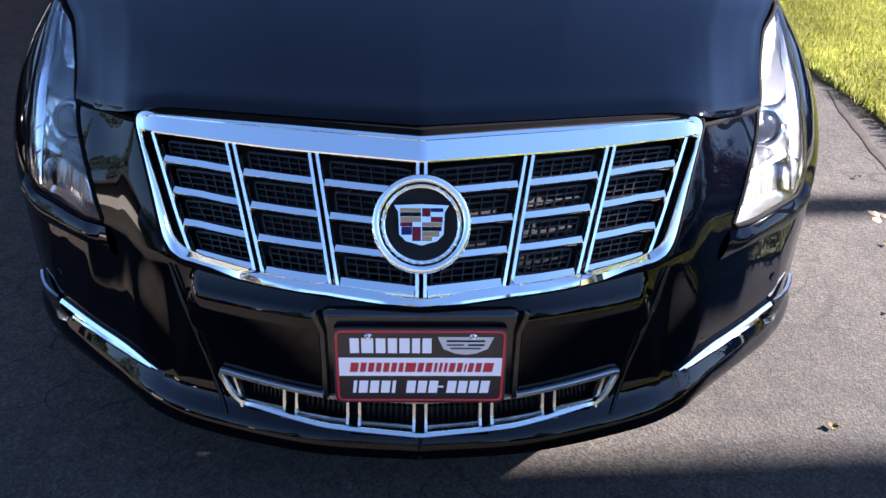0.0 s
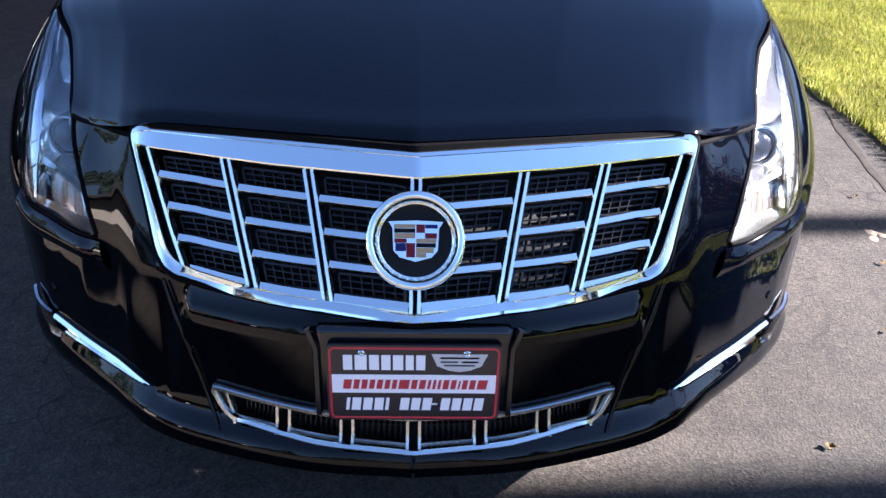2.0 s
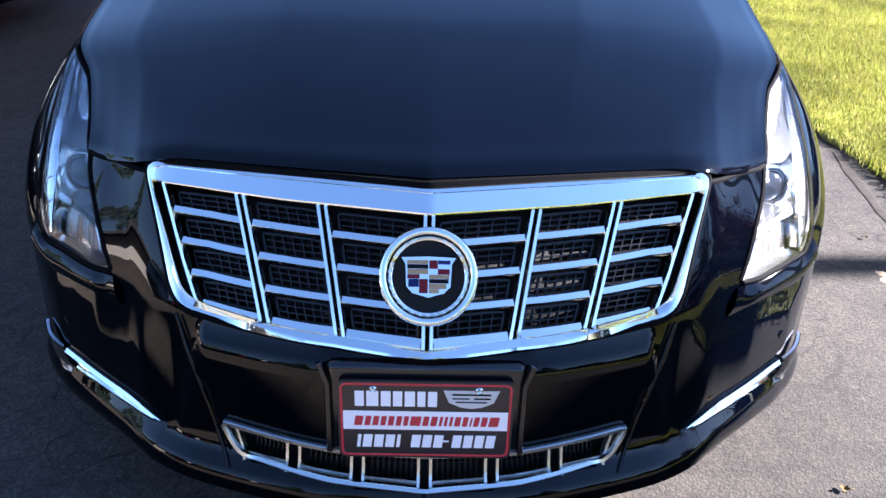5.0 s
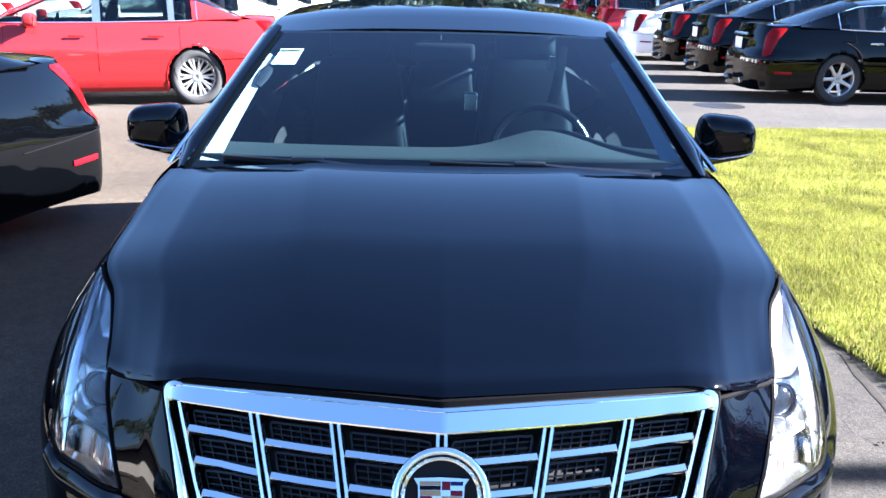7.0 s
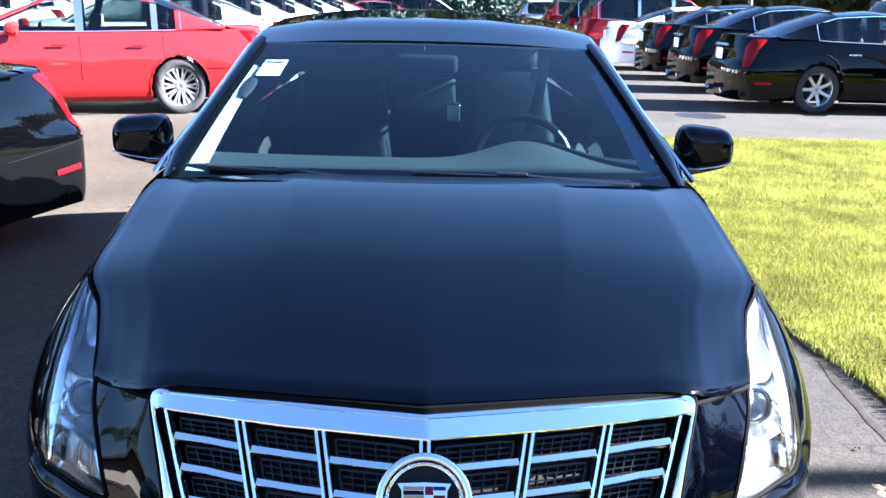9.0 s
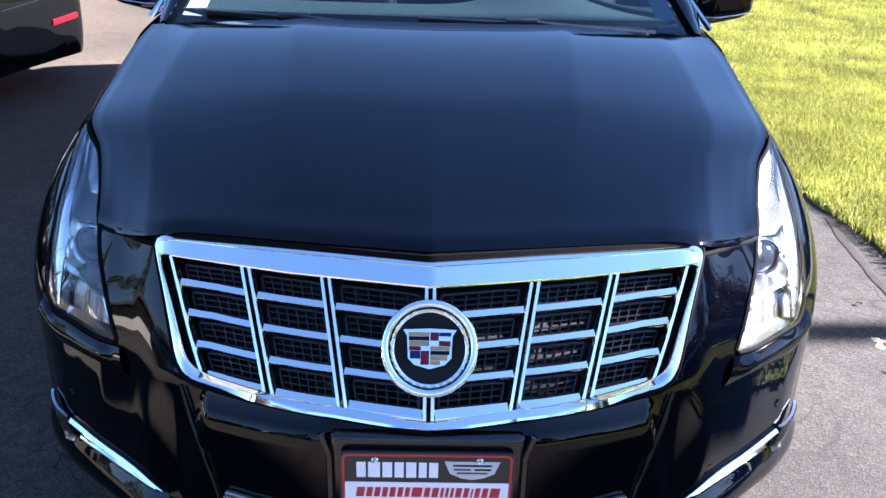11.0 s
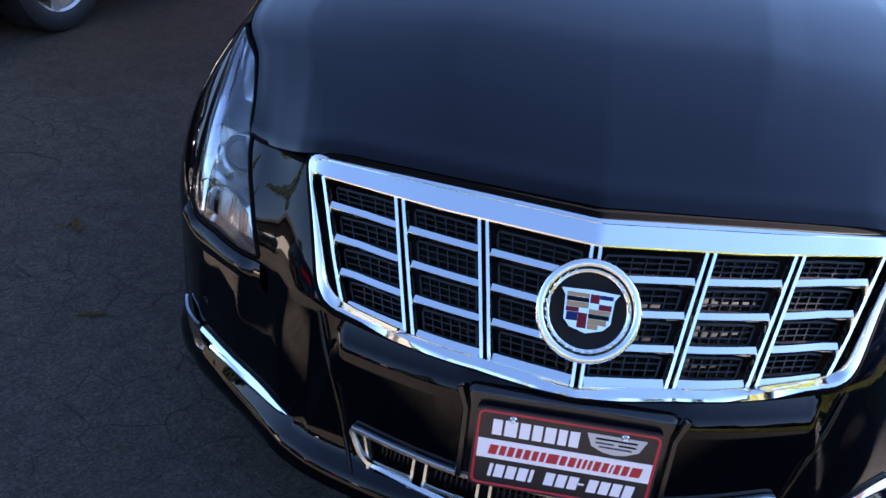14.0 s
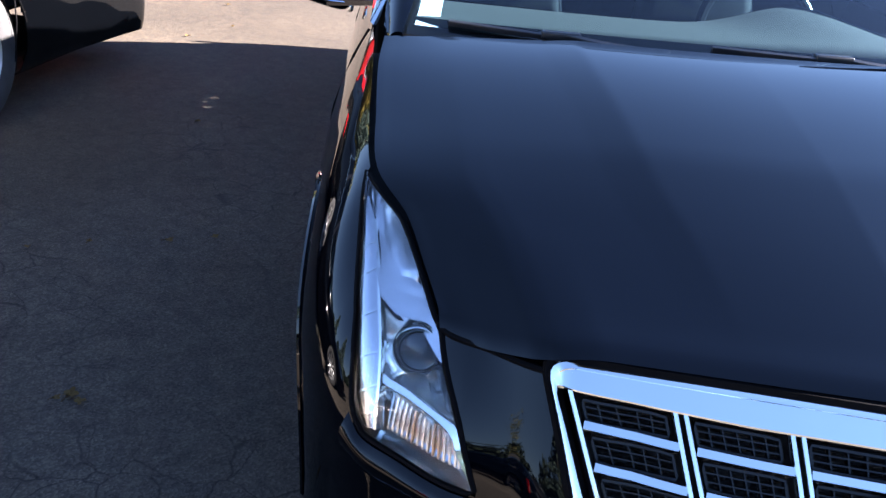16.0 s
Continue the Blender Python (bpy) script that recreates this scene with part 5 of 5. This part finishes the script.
def screen_fittings():
    for u0, u1, v0, v1, pivot in ((-0.86, -0.10, 0.050, 0.012, -0.62), (-0.05, 0.80, 0.055, 0.010, 0.42)):
        pts = [screen_point(u0 + (u1 - u0) * f, v0 + (v1 - v0) * f, 0.004 + 0.003 * math.sin(math.pi * f)) for f in steps(0, 1, 14)]
        w = part("wiper", strip(pts, Vector((0, -0.4, 0.9)), 0.006, 0.012), PLASTIC, main_car, "black flat wiper blade")
        arm = [screen_point(u0 + (u1 - u0) * f, (v0 + (v1 - v0) * f) * (1 - k) - 0.03 * k, 0.016) for f, k in ((0.45, 0.0), (0.6, 0.2), (0.8, 0.5), (1.03, 0.9))]
        part("wiper_arm", strip(arm, Vector((0, -0.4, 0.9)), [0.006, 0.008, 0.010, 0.013], 0.010), PLASTIC, w)
        part("wiper_clip", box((0.09, 0.022, 0.018), screen_point(u0 + (u1 - u0) * 0.45, v0 * 0.55 + v1 * 0.45, 0.018), 0.005), PLASTIC, w)
    for sx in (-1, 1):
        part("pillar_trim", sheet(lambda u, v: screen_point(sx * (0.965 - (0.075 - 0.045 * v) * u), v, -0.012 - 0.012 * u), steps(0, 1, 3), steps(0.0, 0.80, 10)), TRIM_LIGHT, main_car, "light pillar trim")
        # dark border of the glass
        part("screen_border", sheet(lambda u, v: screen_point(sx * (1.0 - 0.032 * u), v, -0.003), steps(0, 1, 2), steps(0, 1, 12)), SEAL, main_car)
    part("screen_border", sheet(lambda u, v: screen_point(u, 0.055 * v - 0.01, -0.003), steps(-1, 1, 20), steps(0, 1, 2)), SEAL, main_car)
    part("screen_border", sheet(lambda u, v: screen_point(u, 1 - 0.022 * v, -0.003), steps(-1, 1, 20), steps(0, 1, 2)), SEAL, main_car)
    # dark strip for the handle's shaded recess in the light trim, sunlit buckle and console edge
    part("handle_recess", strip([screen_point(-0.915, v, -0.018) for v in (0.54, 0.60, 0.66, 0.71)], Vector((0.3, -0.6, 0.7)), [0.010, 0.017, 0.017, 0.010], 0.006), LEATHER, main_car, "dark strip standing for the shaded recess behind the grab handle")
    part("belt_buckle", box((0.055, 0.05, 0.075), (0.115, 2.20, 1.06), 0.008), SATIN, main_car, "bright metal fitting between the seats")
    part("belt_anchor", box((0.03, 0.03, 0.06), (0.47, 2.45, 1.20), 0.006), TRIM_LIGHT, main_car)
    part("belt", strip([(0.52, 2.50, 1.27), (0.50, 2.47, 1.12), (0.46, 2.45, 0.95)], Vector((0, -1, 0)), 0.022, 0.003), LEATHER, main_car)
    part("sensor_dome", lathe([(0.0, 0.001), (0.004, 0.006), (0.007, 0.004), (0.009, 0.001)], 14), GLOSS_BLACK, main_car).matrix_basis = pose(0.03, 1.22, 0.982, 0, -90, 0)
    slip = part("paper_slip", sheet(lambda u, v: screen_point(-0.91 + 0.13 * u, 0.69 + 0.14 * v, -0.006), steps(0, 1, 3), steps(0, 1, 3)), PAPER, main_car, "white paper slip behind the screen")
    part("printed_bar", sheet(lambda u, v: screen_point(-0.90 + 0.11 * u, 0.80 + 0.012 * v, -0.0035), steps(0, 1, 3), steps(0, 1, 1)), INK, slip)
    part("dash_vent", strip([dash_point(0.60, 0.45, 0.001), dash_point(0.70, 0.45, 0.001)], Vector((0, 0, 1)), 0.016, 0.004), PLASTIC, main_car)
    part("dash_slot", strip([dash_point(u, 0.34, 0.001) for u in steps(-0.42, 0.36, 14)], Vector((0, 0, 1)), 0.012, 0.003), PLASTIC, main_car)
    part("dash_seam", tube([dash_point(u, v, 0.001) for u, v in ((-0.20, 0.40), (-0.14, 0.62), (0.0, 0.66), (0.12, 0.62), (0.20, 0.40))], 0.003, sides=6), LEATHER, main_car)
    for u, v in ((0.10, -0.012), (0.73, -0.022)):
        cap = box((0.10, 0.05, 0.026), (0, 0, 0), 0.011)
        part("wiper_cap", cap, GLOSS_BLACK, main_car).matrix_basis = Matrix.Translation(screen_point(u, v, 0.016)) @ Matrix.Rotation(radians(-8), 4, "Z")


screen_fittings()
# ---- parked cars ----
TALL = Matrix.Diagonal((0.97, 0.97, 1.05, 1))


def place(ob, x, y, turn, tall=1.08):
    ob.matrix_basis = pose(x, y, 0, 0, 0, turn) @ Matrix.Diagonal((ob.scale.x, ob.scale.y, ob.scale.z * tall, 1))
    return ob


ROW, FAR = "cars parked in rows", "far parked cars"
place(car("sedan", "black sedan parked close beside, seen at its tail", JET_PAINT, group=ROW, size=0.97, axles=(0.78, 3.12)), -4.03, 0.10, -12, 1.0)
black_row = place(car("sedan", "black sedan with red tail lamps in a parked row", JET_PAINT, group=ROW, size=0.96), 9.35, 12.65, 90)
for y, x in ((15.45, 9.3), (18.2, 9.3)):
    tagged(copy_thing(black_row, pose(x, y, 0, 0, 0, 90) @ TALL), "black sedan with red tail lamps in a parked row")
place(car("sedan", "bright red sedan with silver multi-spoke wheels", RED_PAINT, group=ROW, size=0.96), -6.70, 9.94, -71)
white_sedan = place(car("sedan", "white sedan glaring in the sun", WHITE_PAINT, group=ROW, size=0.96), 9.2, 21.0, 90)
for x, y, r in ((-6.6, 12.75, -71), (-6.45, 15.5, -71), (-6.2, 18.3, -70), (-5.9, 21.1, -70), (-5.6, 24.0, -70), (-12.6, 15.6, -71), (-12.4, 18.4, -71), (-14.0, 21.0, -62), (-12.8, 21.5, -62), (-18.0, 24.5, -62)):
    copy_thing(white_sedan, pose(x, y, 0, 0, 0, r) @ TALL)
red_suv = place(car("suv", "red sport utility car in a parked row", RED_PAINT, group=ROW, wagon=True), 9.2, 24.2, 90)
place(car("suv", "black sport utility car", JET_PAINT, group=ROW, wagon=True), 9.2, 27.4, 90)
copy_thing(red_suv, pose(9.0, 30.6, 0, 0, 0, 90))
tagged(copy_thing(black_row, pose(13.5, 5.2, 0, 0, 0, 60)), "black sedan parked beyond the lawn")
# cars beyond the lawn and across the yard, mirrored in the bumper
for x, y, r in ((11.8, -3.2, 96), (12.4, -6.2, 96), (12.9, -9.2, 96), (-10.0, -4.3, -82), (-10.6, -8.0, -82)):
    copy_thing(black_row, pose(x, y, 0, 0, 0, r) @ TALL)
silver_suv = place(car("suv", "silver sport utility car across the yard", SILVER_PAINT, group=FAR, wagon=True), -1.6, 34.0, 90)
silver_suv.matrix_basis = pose(-1.9 + 4.4, 34.5, 0, 0, 0, 90)
copy_thing(silver_suv, pose(9.0, 40.0, 0, 0, 0, 90))
white_suv = place(car("suv", "large white sport utility car", WHITE_PAINT, group=FAR, wagon=True), -13.2, 31.5, -88)
copy_thing(white_suv, pose(-8.6, 38.5, 0, 0, 0, -88))
for x, y in ((-12.5, 26.0), (-10.2, 28.6), (-14.5, 28.5)):
    copy_thing(white_suv, pose(x, y, 0, 0, 0, -62) @ Matrix.Diagonal((1.06, 1.06, 1.22, 1)))
copy_thing(white_suv, pose(15.5, 20.5, 0, 0, 0, 90))
dark_red = place(car("sedan", "dark red sedan in the far row", DARK_RED_PAINT, group=FAR, size=0.96), -6.0, 31.0, -84)
copy_thing(dark_red, pose(-4.5, 34.0, 0, 0, 0, -84))
copy_thing(dark_red, pose(16.5, 26.0, 0, 0, 0, 90))
grey_sedan = place(car("sedan", "dark blue-grey sedan in the far row", GREY_PAINT, group=FAR, size=0.96), -7.4, 27.6, -84)
copy_thing(grey_sedan, pose(-17.5, 33.5, 0, 0, 0, -84))

# ---- trees ----
BARK = material("bark", (0.10, 0.08, 0.06), rough=0.9, spread=0.4, scale=18, bump=1.0, bump_scale=40)


def leaf_material(name, low, mid, high):
    m = material(name, mid, rough=0.9, spec=0.12)
    t = m.node_tree
    g, r = t.nodes.new("ShaderNodeNewGeometry"), t.nodes.new("ShaderNodeValToRGB")
    r.color_ramp.elements[0].color, r.color_ramp.elements[1].color = (*low, 1), (*high, 1)
    r.color_ramp.elements.new(0.5).color = (*mid, 1)
    t.links.new(g.outputs["Random Per Island"], r.inputs[0])
    t.links.new(r.outputs[0], t.nodes["Principled BSDF"].inputs["Base Color"])
    return m


NEEDLES = leaf_material("spruce needles", (0.03, 0.05, 0.048), (0.055, 0.085, 0.072), (0.10, 0.13, 0.095))
EVERGREEN = leaf_material("evergreen", (0.008, 0.014, 0.010), (0.014, 0.022, 0.015), (0.025, 0.034, 0.02))
YELLOW = leaf_material("yellow leaves", (0.05, 0.05, 0.012), (0.11, 0.09, 0.018), (0.17, 0.12, 0.022))
OLIVE = leaf_material("olive leaves", (0.045, 0.058, 0.022), (0.09, 0.095, 0.032), (0.17, 0.145, 0.05))
ORANGE = leaf_material("orange leaves", (0.14, 0.04, 0.01), (0.28, 0.09, 0.02), (0.36, 0.16, 0.03))


def cards(centres, sizes, rng, flat=0.0, droop=None):
    """Small leaf faces at the centres, each turned its own way."""
    n = len(centres)
    a = rng.normal(size=(n, 3))
    if droop is not None:
        a = a * 0.35 + droop
    a /= np.linalg.norm(a, axis=1)[:, None]
    b = np.cross(a, rng.normal(size=(n, 3)))
    b /= np.linalg.norm(b, axis=1)[:, None] + 1e-9
    s = sizes[:, None]
    v = np.stack([centres - a * s, centres + b * s * 0.42, centres + a * s, centres - b * s * 0.42], 1)
    return v.reshape(-1, 3)


def crown(name, verts, mat_, parent):
    n = len(verts) // 4
    me = mesh_of(name, verts, np.arange(n * 4), np.full(n, 4))
    me.materials.append(mat_)
    ob = new(name, me)
    ob.parent = parent
    return ob


def spruce(high, wide, seed):
    rng = np.random.default_rng(seed)
    root = thing("spruce_tree", "dark blue-green spruce with drooping boughs", "tree", "trees behind the yard")
    part("trunk", tube([(0.03 * math.sin(k), 0.03 * math.cos(2 * k), high * k / 6) for k in range(7)], [0.20 * (1 - k / 6.3) for k in range(7)], sides=9), BARK, root)
    pts, droops, sizes = [], [], []
    z = 0.25
    while z < high * 0.97:
        r = wide * (1 - z / high) ** 0.8 * rng.uniform(0.8, 1.1)
        for a in rng.uniform(0, 2 * np.pi, 11):
            d = np.array([math.cos(a), math.sin(a)])
            rr = r * rng.uniform(0.7, 1.08)
            k = int(14 + 16 * rr)
            f = rng.uniform(0.15, 1, k) ** 0.7
            p = np.column_stack([d[0] * rr * f, d[1] * rr * f, z - 0.22 * rr * f * f + 0.08 * rr * f ** 3])
            p += rng.normal(size=(k, 3)) * np.array([0.10, 0.10, 0.07]) * (0.5 + rr * 0.4)
            pts.append(p)
            droops.append(np.tile([d[0], d[1], -0.45], (k, 1)))
            sizes.append(rng.uniform(0.07, 0.16, k))
        z += high * 0.032
    crown("crown", cards(np.concatenate(pts), np.concatenate(sizes), rng, droop=np.concatenate(droops)), NEEDLES, root)
    return root


def broadleaf(high, wide, mat_, seed, dense=1.0, bare=False):
    rng = np.random.default_rng(seed)
    root = thing("tree", "tree in autumn leaf behind the yard" if not bare else "nearly bare tree with a pale trunk", "tree", "trees behind the yard")
    bm = tube([(0.05 * math.sin(k * 1.3), 0.06 * math.cos(k), high * 0.55 * k / 5) for k in range(6)], [0.17 * (1 - 0.13 * k) for k in range(6)], sides=9)
    tips = []
    for k in range(11):
        a, z0 = rng.uniform(0, 6.28), high * rng.uniform(0.16, 0.5)
        p = [Vector((0, 0, z0))]
        for j in range(1, 5):
            f = j / 4
            p.append(Vector((math.cos(a + 0.3 * f) * wide * f * rng.uniform(0.7, 1), math.sin(a + 0.3 * f) * wide * f * rng.uniform(0.7, 1), z0 + high * 0.42 * f * rng.uniform(0.7, 1.1))))
        tube(p, [0.075, 0.055, 0.04, 0.025, 0.01], sides=6, bm=bm)
        tips += p[1:]
    part("trunk", bm, BARK, root)
    pts = []
    for c in tips + [Vector((0, 0, high * 0.7)), Vector((0, 0, high * 0.85))]:
        k = int(90 * dense * rng.uniform(0.5, 1.3))
        pts.append(np.array(c) + rng.normal(size=(k, 3)) * np.array([0.55, 0.55, 0.42]) * wide * 0.3)
    if not bare:
        k = int(500 * dense)
        a, r = rng.uniform(0, 6.28, k), wide * np.sqrt(rng.random(k)) * 1.1
        pts.append(np.column_stack([np.cos(a) * r, np.sin(a) * r, rng.uniform(0.2, 0.5, k) * high]))
    pts = np.concatenate(pts)
    crown("crown", cards(pts, rng.uniform(0.07, 0.17, len(pts)), rng), mat_, root)
    return root


spruces = [spruce(9.0, 2.6, 11), spruce(7.5, 2.4, 12)]
autumn = [broadleaf(8.5, 2.6, OLIVE, 21), broadleaf(8.0, 2.5, YELLOW, 22), broadleaf(9.5, 2.8, ORANGE, 23), broadleaf(9.0, 3.0, OLIVE, 24, 0.25, True)]
spots = random.Random(5)
row = []
for k in range(40):
    x = -46 + 2.5 * k + spots.uniform(-0.7, 0.7)
    row.append((x, 49 + spots.uniform(-1.5, 3.5)))
first = set()
for k, (x, y) in enumerate(row):
    px = 774 + 1573 * x / (y + 1.45)
    if 560 < px < 820 or 1180 < px < 1270 or px < 330 and k % 3 == 0:
        src = spruces[k % 2]
    else:
        src = autumn[(0, 1, 0, 3, 0, 1, 0)[k % 7]]
    s = spots.uniform(0.85, 1.25)
    m = pose(x, y, 0, 0, 0, spots.uniform(0, 360)) @ Matrix.Diagonal((s * 1.15, s * 1.1, s * 1.15, 1))
    if src not in first:
        first.add(src)
        src.matrix_basis = m
    else:
        copy_thing(src, m)
# trees nearer on the right and round the rest of the yard
for src, x, y in ((spruces[0], 2.2, 43.0), (spruces[1], 4.6, 44.5), (autumn[2], 22.0, 5.0), (autumn[0], 26.0, 9.0), (autumn[2], 23.0, -4.2), (spruces[1], 27.0, -7.5), (autumn[0], 25.0, -11.0), (autumn[2], 33.0, -14.0), (autumn[1], 31.0, 4.0), (spruces[0], 36.0, 10.0), (autumn[0], 37.0, 18.0),
                  (spruces[1], -32.0, 8.0), (spruces[0], -34.0, 0.0), (spruces[0], -38.0, -9.0), (autumn[0], -26.0, -22.0), (spruces[1], -14.0, -24.0), (autumn[0], -4.0, -23.0), (autumn[1], 6.0, -31.0), (spruces[0], 16.0, -28.0)):
    if src not in first:
        first.add(src)
        src.matrix_basis = pose(x, y, 0, 0, 0, 40)
    else:
        copy_thing(src, pose(x, y, 0, 0, 0, x * 31 % 360))

# woods behind the trees: a dense belt of leaf clumps
rng = np.random.default_rng(9)
k = 90000
xs = rng.uniform(-75, 75, k)
zs = rng.uniform(0, 1, k) * (11.0 + 2.5 * np.sin(xs * 0.35) + 1.5 * np.sin(xs * 1.1))
belt = np.column_stack([xs, rng.uniform(53.5, 62, k), zs])
belts = []
for run, across in ((20000, (-64, -56)), (20000, (56, 64)), (20000, (-52, -46))):
    a = rng.uniform(-62, 62, run)
    h = rng.uniform(0, 1, run) ** 1.1 * (7.0 + 2.5 * np.sin(a * 0.35) + 1.5 * np.sin(a * 1.1))
    c = rng.uniform(*across, run)
    belts.append(np.column_stack([c, a, h] if abs(across[0]) > 53 else [a, c, h]))
me = mesh_of("woods", cards(belt, rng.uniform(0.5, 1.1, k), rng), np.arange(k * 4), np.full(k, 4))
me.materials.append(OLIVE)
tagged(new("woods", me), "dense olive and brown woods behind the yard", "woods", kind="stuff")
# unseen belts on the other sides, coloured dark to keep the bumper's reflections dark
belt = np.concatenate(belts)
k = len(belt)
me = mesh_of("woods", cards(belt, rng.uniform(0.5, 1.1, k), rng), np.arange(k * 4), np.full(k, 4))
me.materials.append(EVERGREEN)
tagged(new("woods", me), "unseen dark evergreen woods, added to darken the bumper's reflections", "woods", kind="stuff")

# ---- light poles ----
POLE = material("galvanised pole", (0.16, 0.15, 0.15), rough=0.5, metal=0.5, spread=0.2)


def light_pole(x, y):
    root = thing("light_pole", "grey square-headed yard light on a tall pole", "street lamp", "yard lights")
    part("pole", tube([(0, 0, 0), (0, 0, 3), (0, 0, 7.5)], [0.09, 0.08, 0.065], sides=12), POLE, root)
    part("foot", lathe([(0, 0.001), (0, 0.22), (0.5, 0.22), (0.55, 0.2), (0.55, 0.001)], 20), POLE, root).matrix_basis = pose(0, 0, 0, 0, -90, 0)
    part("lamp_head", box((0.5, 0.35, 0.16), (0.3, 0, 7.5), 0.03), POLE, root)
    root.matrix_basis = pose(x, y, 0)


light_pole(13.0, 35.0)
# unseen pole, added to cast the narrow shadow band beside the car
light_pole(10.6, 1.52)

# ---- small things on the ground ----
LEAF = leaf_material("dry leaf", (0.035, 0.018, 0.008), (0.06, 0.035, 0.012), (0.09, 0.06, 0.02))


def fallen_leaf(x, y, r, turn):
    bm = bmesh.new()
    ring = [bm.verts.new((r * (0.55 + 0.45 * abs(math.cos(2.5 * a))) * math.cos(a), r * (0.55 + 0.45 * abs(math.cos(2.5 * a))) * math.sin(a), 0.006 + 0.4 * r * math.cos(a) ** 2)) for a in steps(0, 2 * math.pi, 20)[:-1]]
    c = bm.verts.new((0, 0, 0.004))
    for i in range(20):
        bm.faces.new((ring[i], ring[(i + 1) % 20], c))
    tube([(0, 0, 0.004), (-r, 0.1 * r, 0.01), (-1.7 * r, 0.3 * r, 0.006)], 0.0012, sides=4, bm=bm)
    ob = part("fallen_leaf", bm, LEAF)
    ob.matrix_basis = pose(x, y, 0.002, 0, 0, turn)
    return tagged(ob, "small dry curled leaf lying on the asphalt", "leaf", "fallen leaves")


spots = random.Random(8)
for x, y, r in ((-1.54, 1.003, 0.022), (-1.505, 0.975, 0.017), (-1.57, 0.985, 0.012), (-1.365, 1.984, 0.016), (-1.514, 1.937, 0.018), (-1.776, 1.887, 0.012), (-1.956, 1.815, 0.012), (-1.696, 3.245, 0.016), (-2.068, 6.0, 0.02), (-2.124, 4.93, 0.018),
                (-0.943, 0.077, 0.008), (0.961, 0.097, 0.012), (1.30, 0.55, 0.009), (1.45, 0.9, 0.010), (-2.2, 6.2, 0.015), (-1.9, 5.3, 0.014), (1.55, 1.35, 0.009)):
    fallen_leaf(x, y, r, spots.uniform(0, 360))
twig = part("twig", tube([(-1.285, 0.535, 0.006), (-1.25, 0.545, 0.010), (-1.21, 0.562, 0.006)], [0.003, 0.006, 0.002], sides=6), LEAF)
tagged(twig, "short dark curled twig lying on the asphalt", "twig")
SEALER = material("crack sealer", (0.027, 0.024, 0.021), rough=0.9, spread=0.35, scale=30, spec=0.05)
edge = [(1.775, 2.16), (1.745, 1.98), (1.728, 1.80), (1.712, 1.60), (1.70, 1.42), (1.69, 1.2), (1.695, 1.0)]
line = [spline(edge, u) for u in steps(0, 6, 60)]
seam = part("sealed_seam", strip([(x + 0.006 * noise.noise((x * 9, y * 9, 0)), y, 0.0) for x, y in line], Vector((0, 0, 1)), [0.019 + 0.010 * noise.noise((0, y * 7, 5)) for x, y in line], 0.003), SEALER, smooth=False)
tagged(seam, "dark worn sealed seam in the asphalt beside the lawn", "seam", kind="structure")
CHIP = material("bare gravel", (0.30, 0.22, 0.14), rough=0.95, spread=0.4, scale=60, bump=0.8, bump_scale=120)
rr = random.Random(31)
for x, y in ((1.49, 1.06), (1.53, 1.085), (1.56, 1.07), (1.50, 1.10)):
    ring = [(0.018 + 0.012 * rr.random()) for _ in range(9)]
    bm = bmesh.new()
    top_c = bm.verts.new((0, 0, 0.006))
    vs = [bm.verts.new((k * math.cos(2 * math.pi * i / 9), 0.6 * k * math.sin(2 * math.pi * i / 9), 0.001)) for i, k in enumerate(ring)]
    for i in range(9):
        bm.faces.new((vs[i], vs[(i + 1) % 9], top_c))
    stone = part("asphalt_crumb", bm, CHIP, smooth=False)
    stone.matrix_basis = pose(x, y, 0.0, 0, 0, rr.uniform(0, 360))
    tagged(stone, "pale loose crumb of broken asphalt", "debris", "crumbs on the asphalt")
bm = lathe([(0.0, 0.001), (0.004, 0.30), (0.004, 0.34), (0.0, 0.36)], 40)
cover = part("drain_cover", bm, PLASTIC)
cover.matrix_basis = pose(4.0, 11.3, 0.002, 0, -90, 0)
tagged(cover, "dark round drain cover set in the asphalt", "drain cover")

# ---- unseen walls; the narrow east one is added to shade the yard's front ----
SIDING = material("pale siding", (0.42, 0.38, 0.32), rough=0.8, spread=0.12, scale=6, bump=0.2, bump_scale=60)
bm = box((8.0, 0.5, 8.4), (17.0, 0.265, 4.2))
bmesh.ops.delete(bm, geom=[f for f in bm.faces if f.normal.z < -0.9], context="FACES")
wall = part("wall_east", bm, SIDING, smooth=False)
tagged(wall, "plain pale narrow wall, unseen, added to shade the front of the yard", "wall", kind="structure")
part("coping", box((8.04, 0.54, 0.10), (17.0, 0.265, 8.45), 0.02), SATIN, wall)

bm = box((9.0, 16.0, 3.3), (-29.0, -13.0, 1.65))
bmesh.ops.delete(bm, geom=[f for f in bm.faces if f.normal.z < -0.9], context="FACES")
wall = part("wall_west", bm, SIDING, smooth=False)
tagged(wall, "plain pale sunlit wall of a low building across the yard", "wall", kind="structure")
part("eaves", box((12.5, 17.5, 0.35), (-28.0, -13.0, 3.47), 0.05), TYRE, wall)

bm = box((70.0, 9.0, 3.4), (-30.0, -30.7, 1.7))
bmesh.ops.delete(bm, geom=[f for f in bm.faces if f.normal.z < -0.9], context="FACES")
wall = part("wall_south", bm, SIDING, smooth=False)
tagged(wall, "plain pale wall behind the yard, in the shade", "wall", kind="structure")
part("coping", box((70.1, 9.1, 0.10), (-30.0, -30.7, 3.45), 0.02), SATIN, wall)
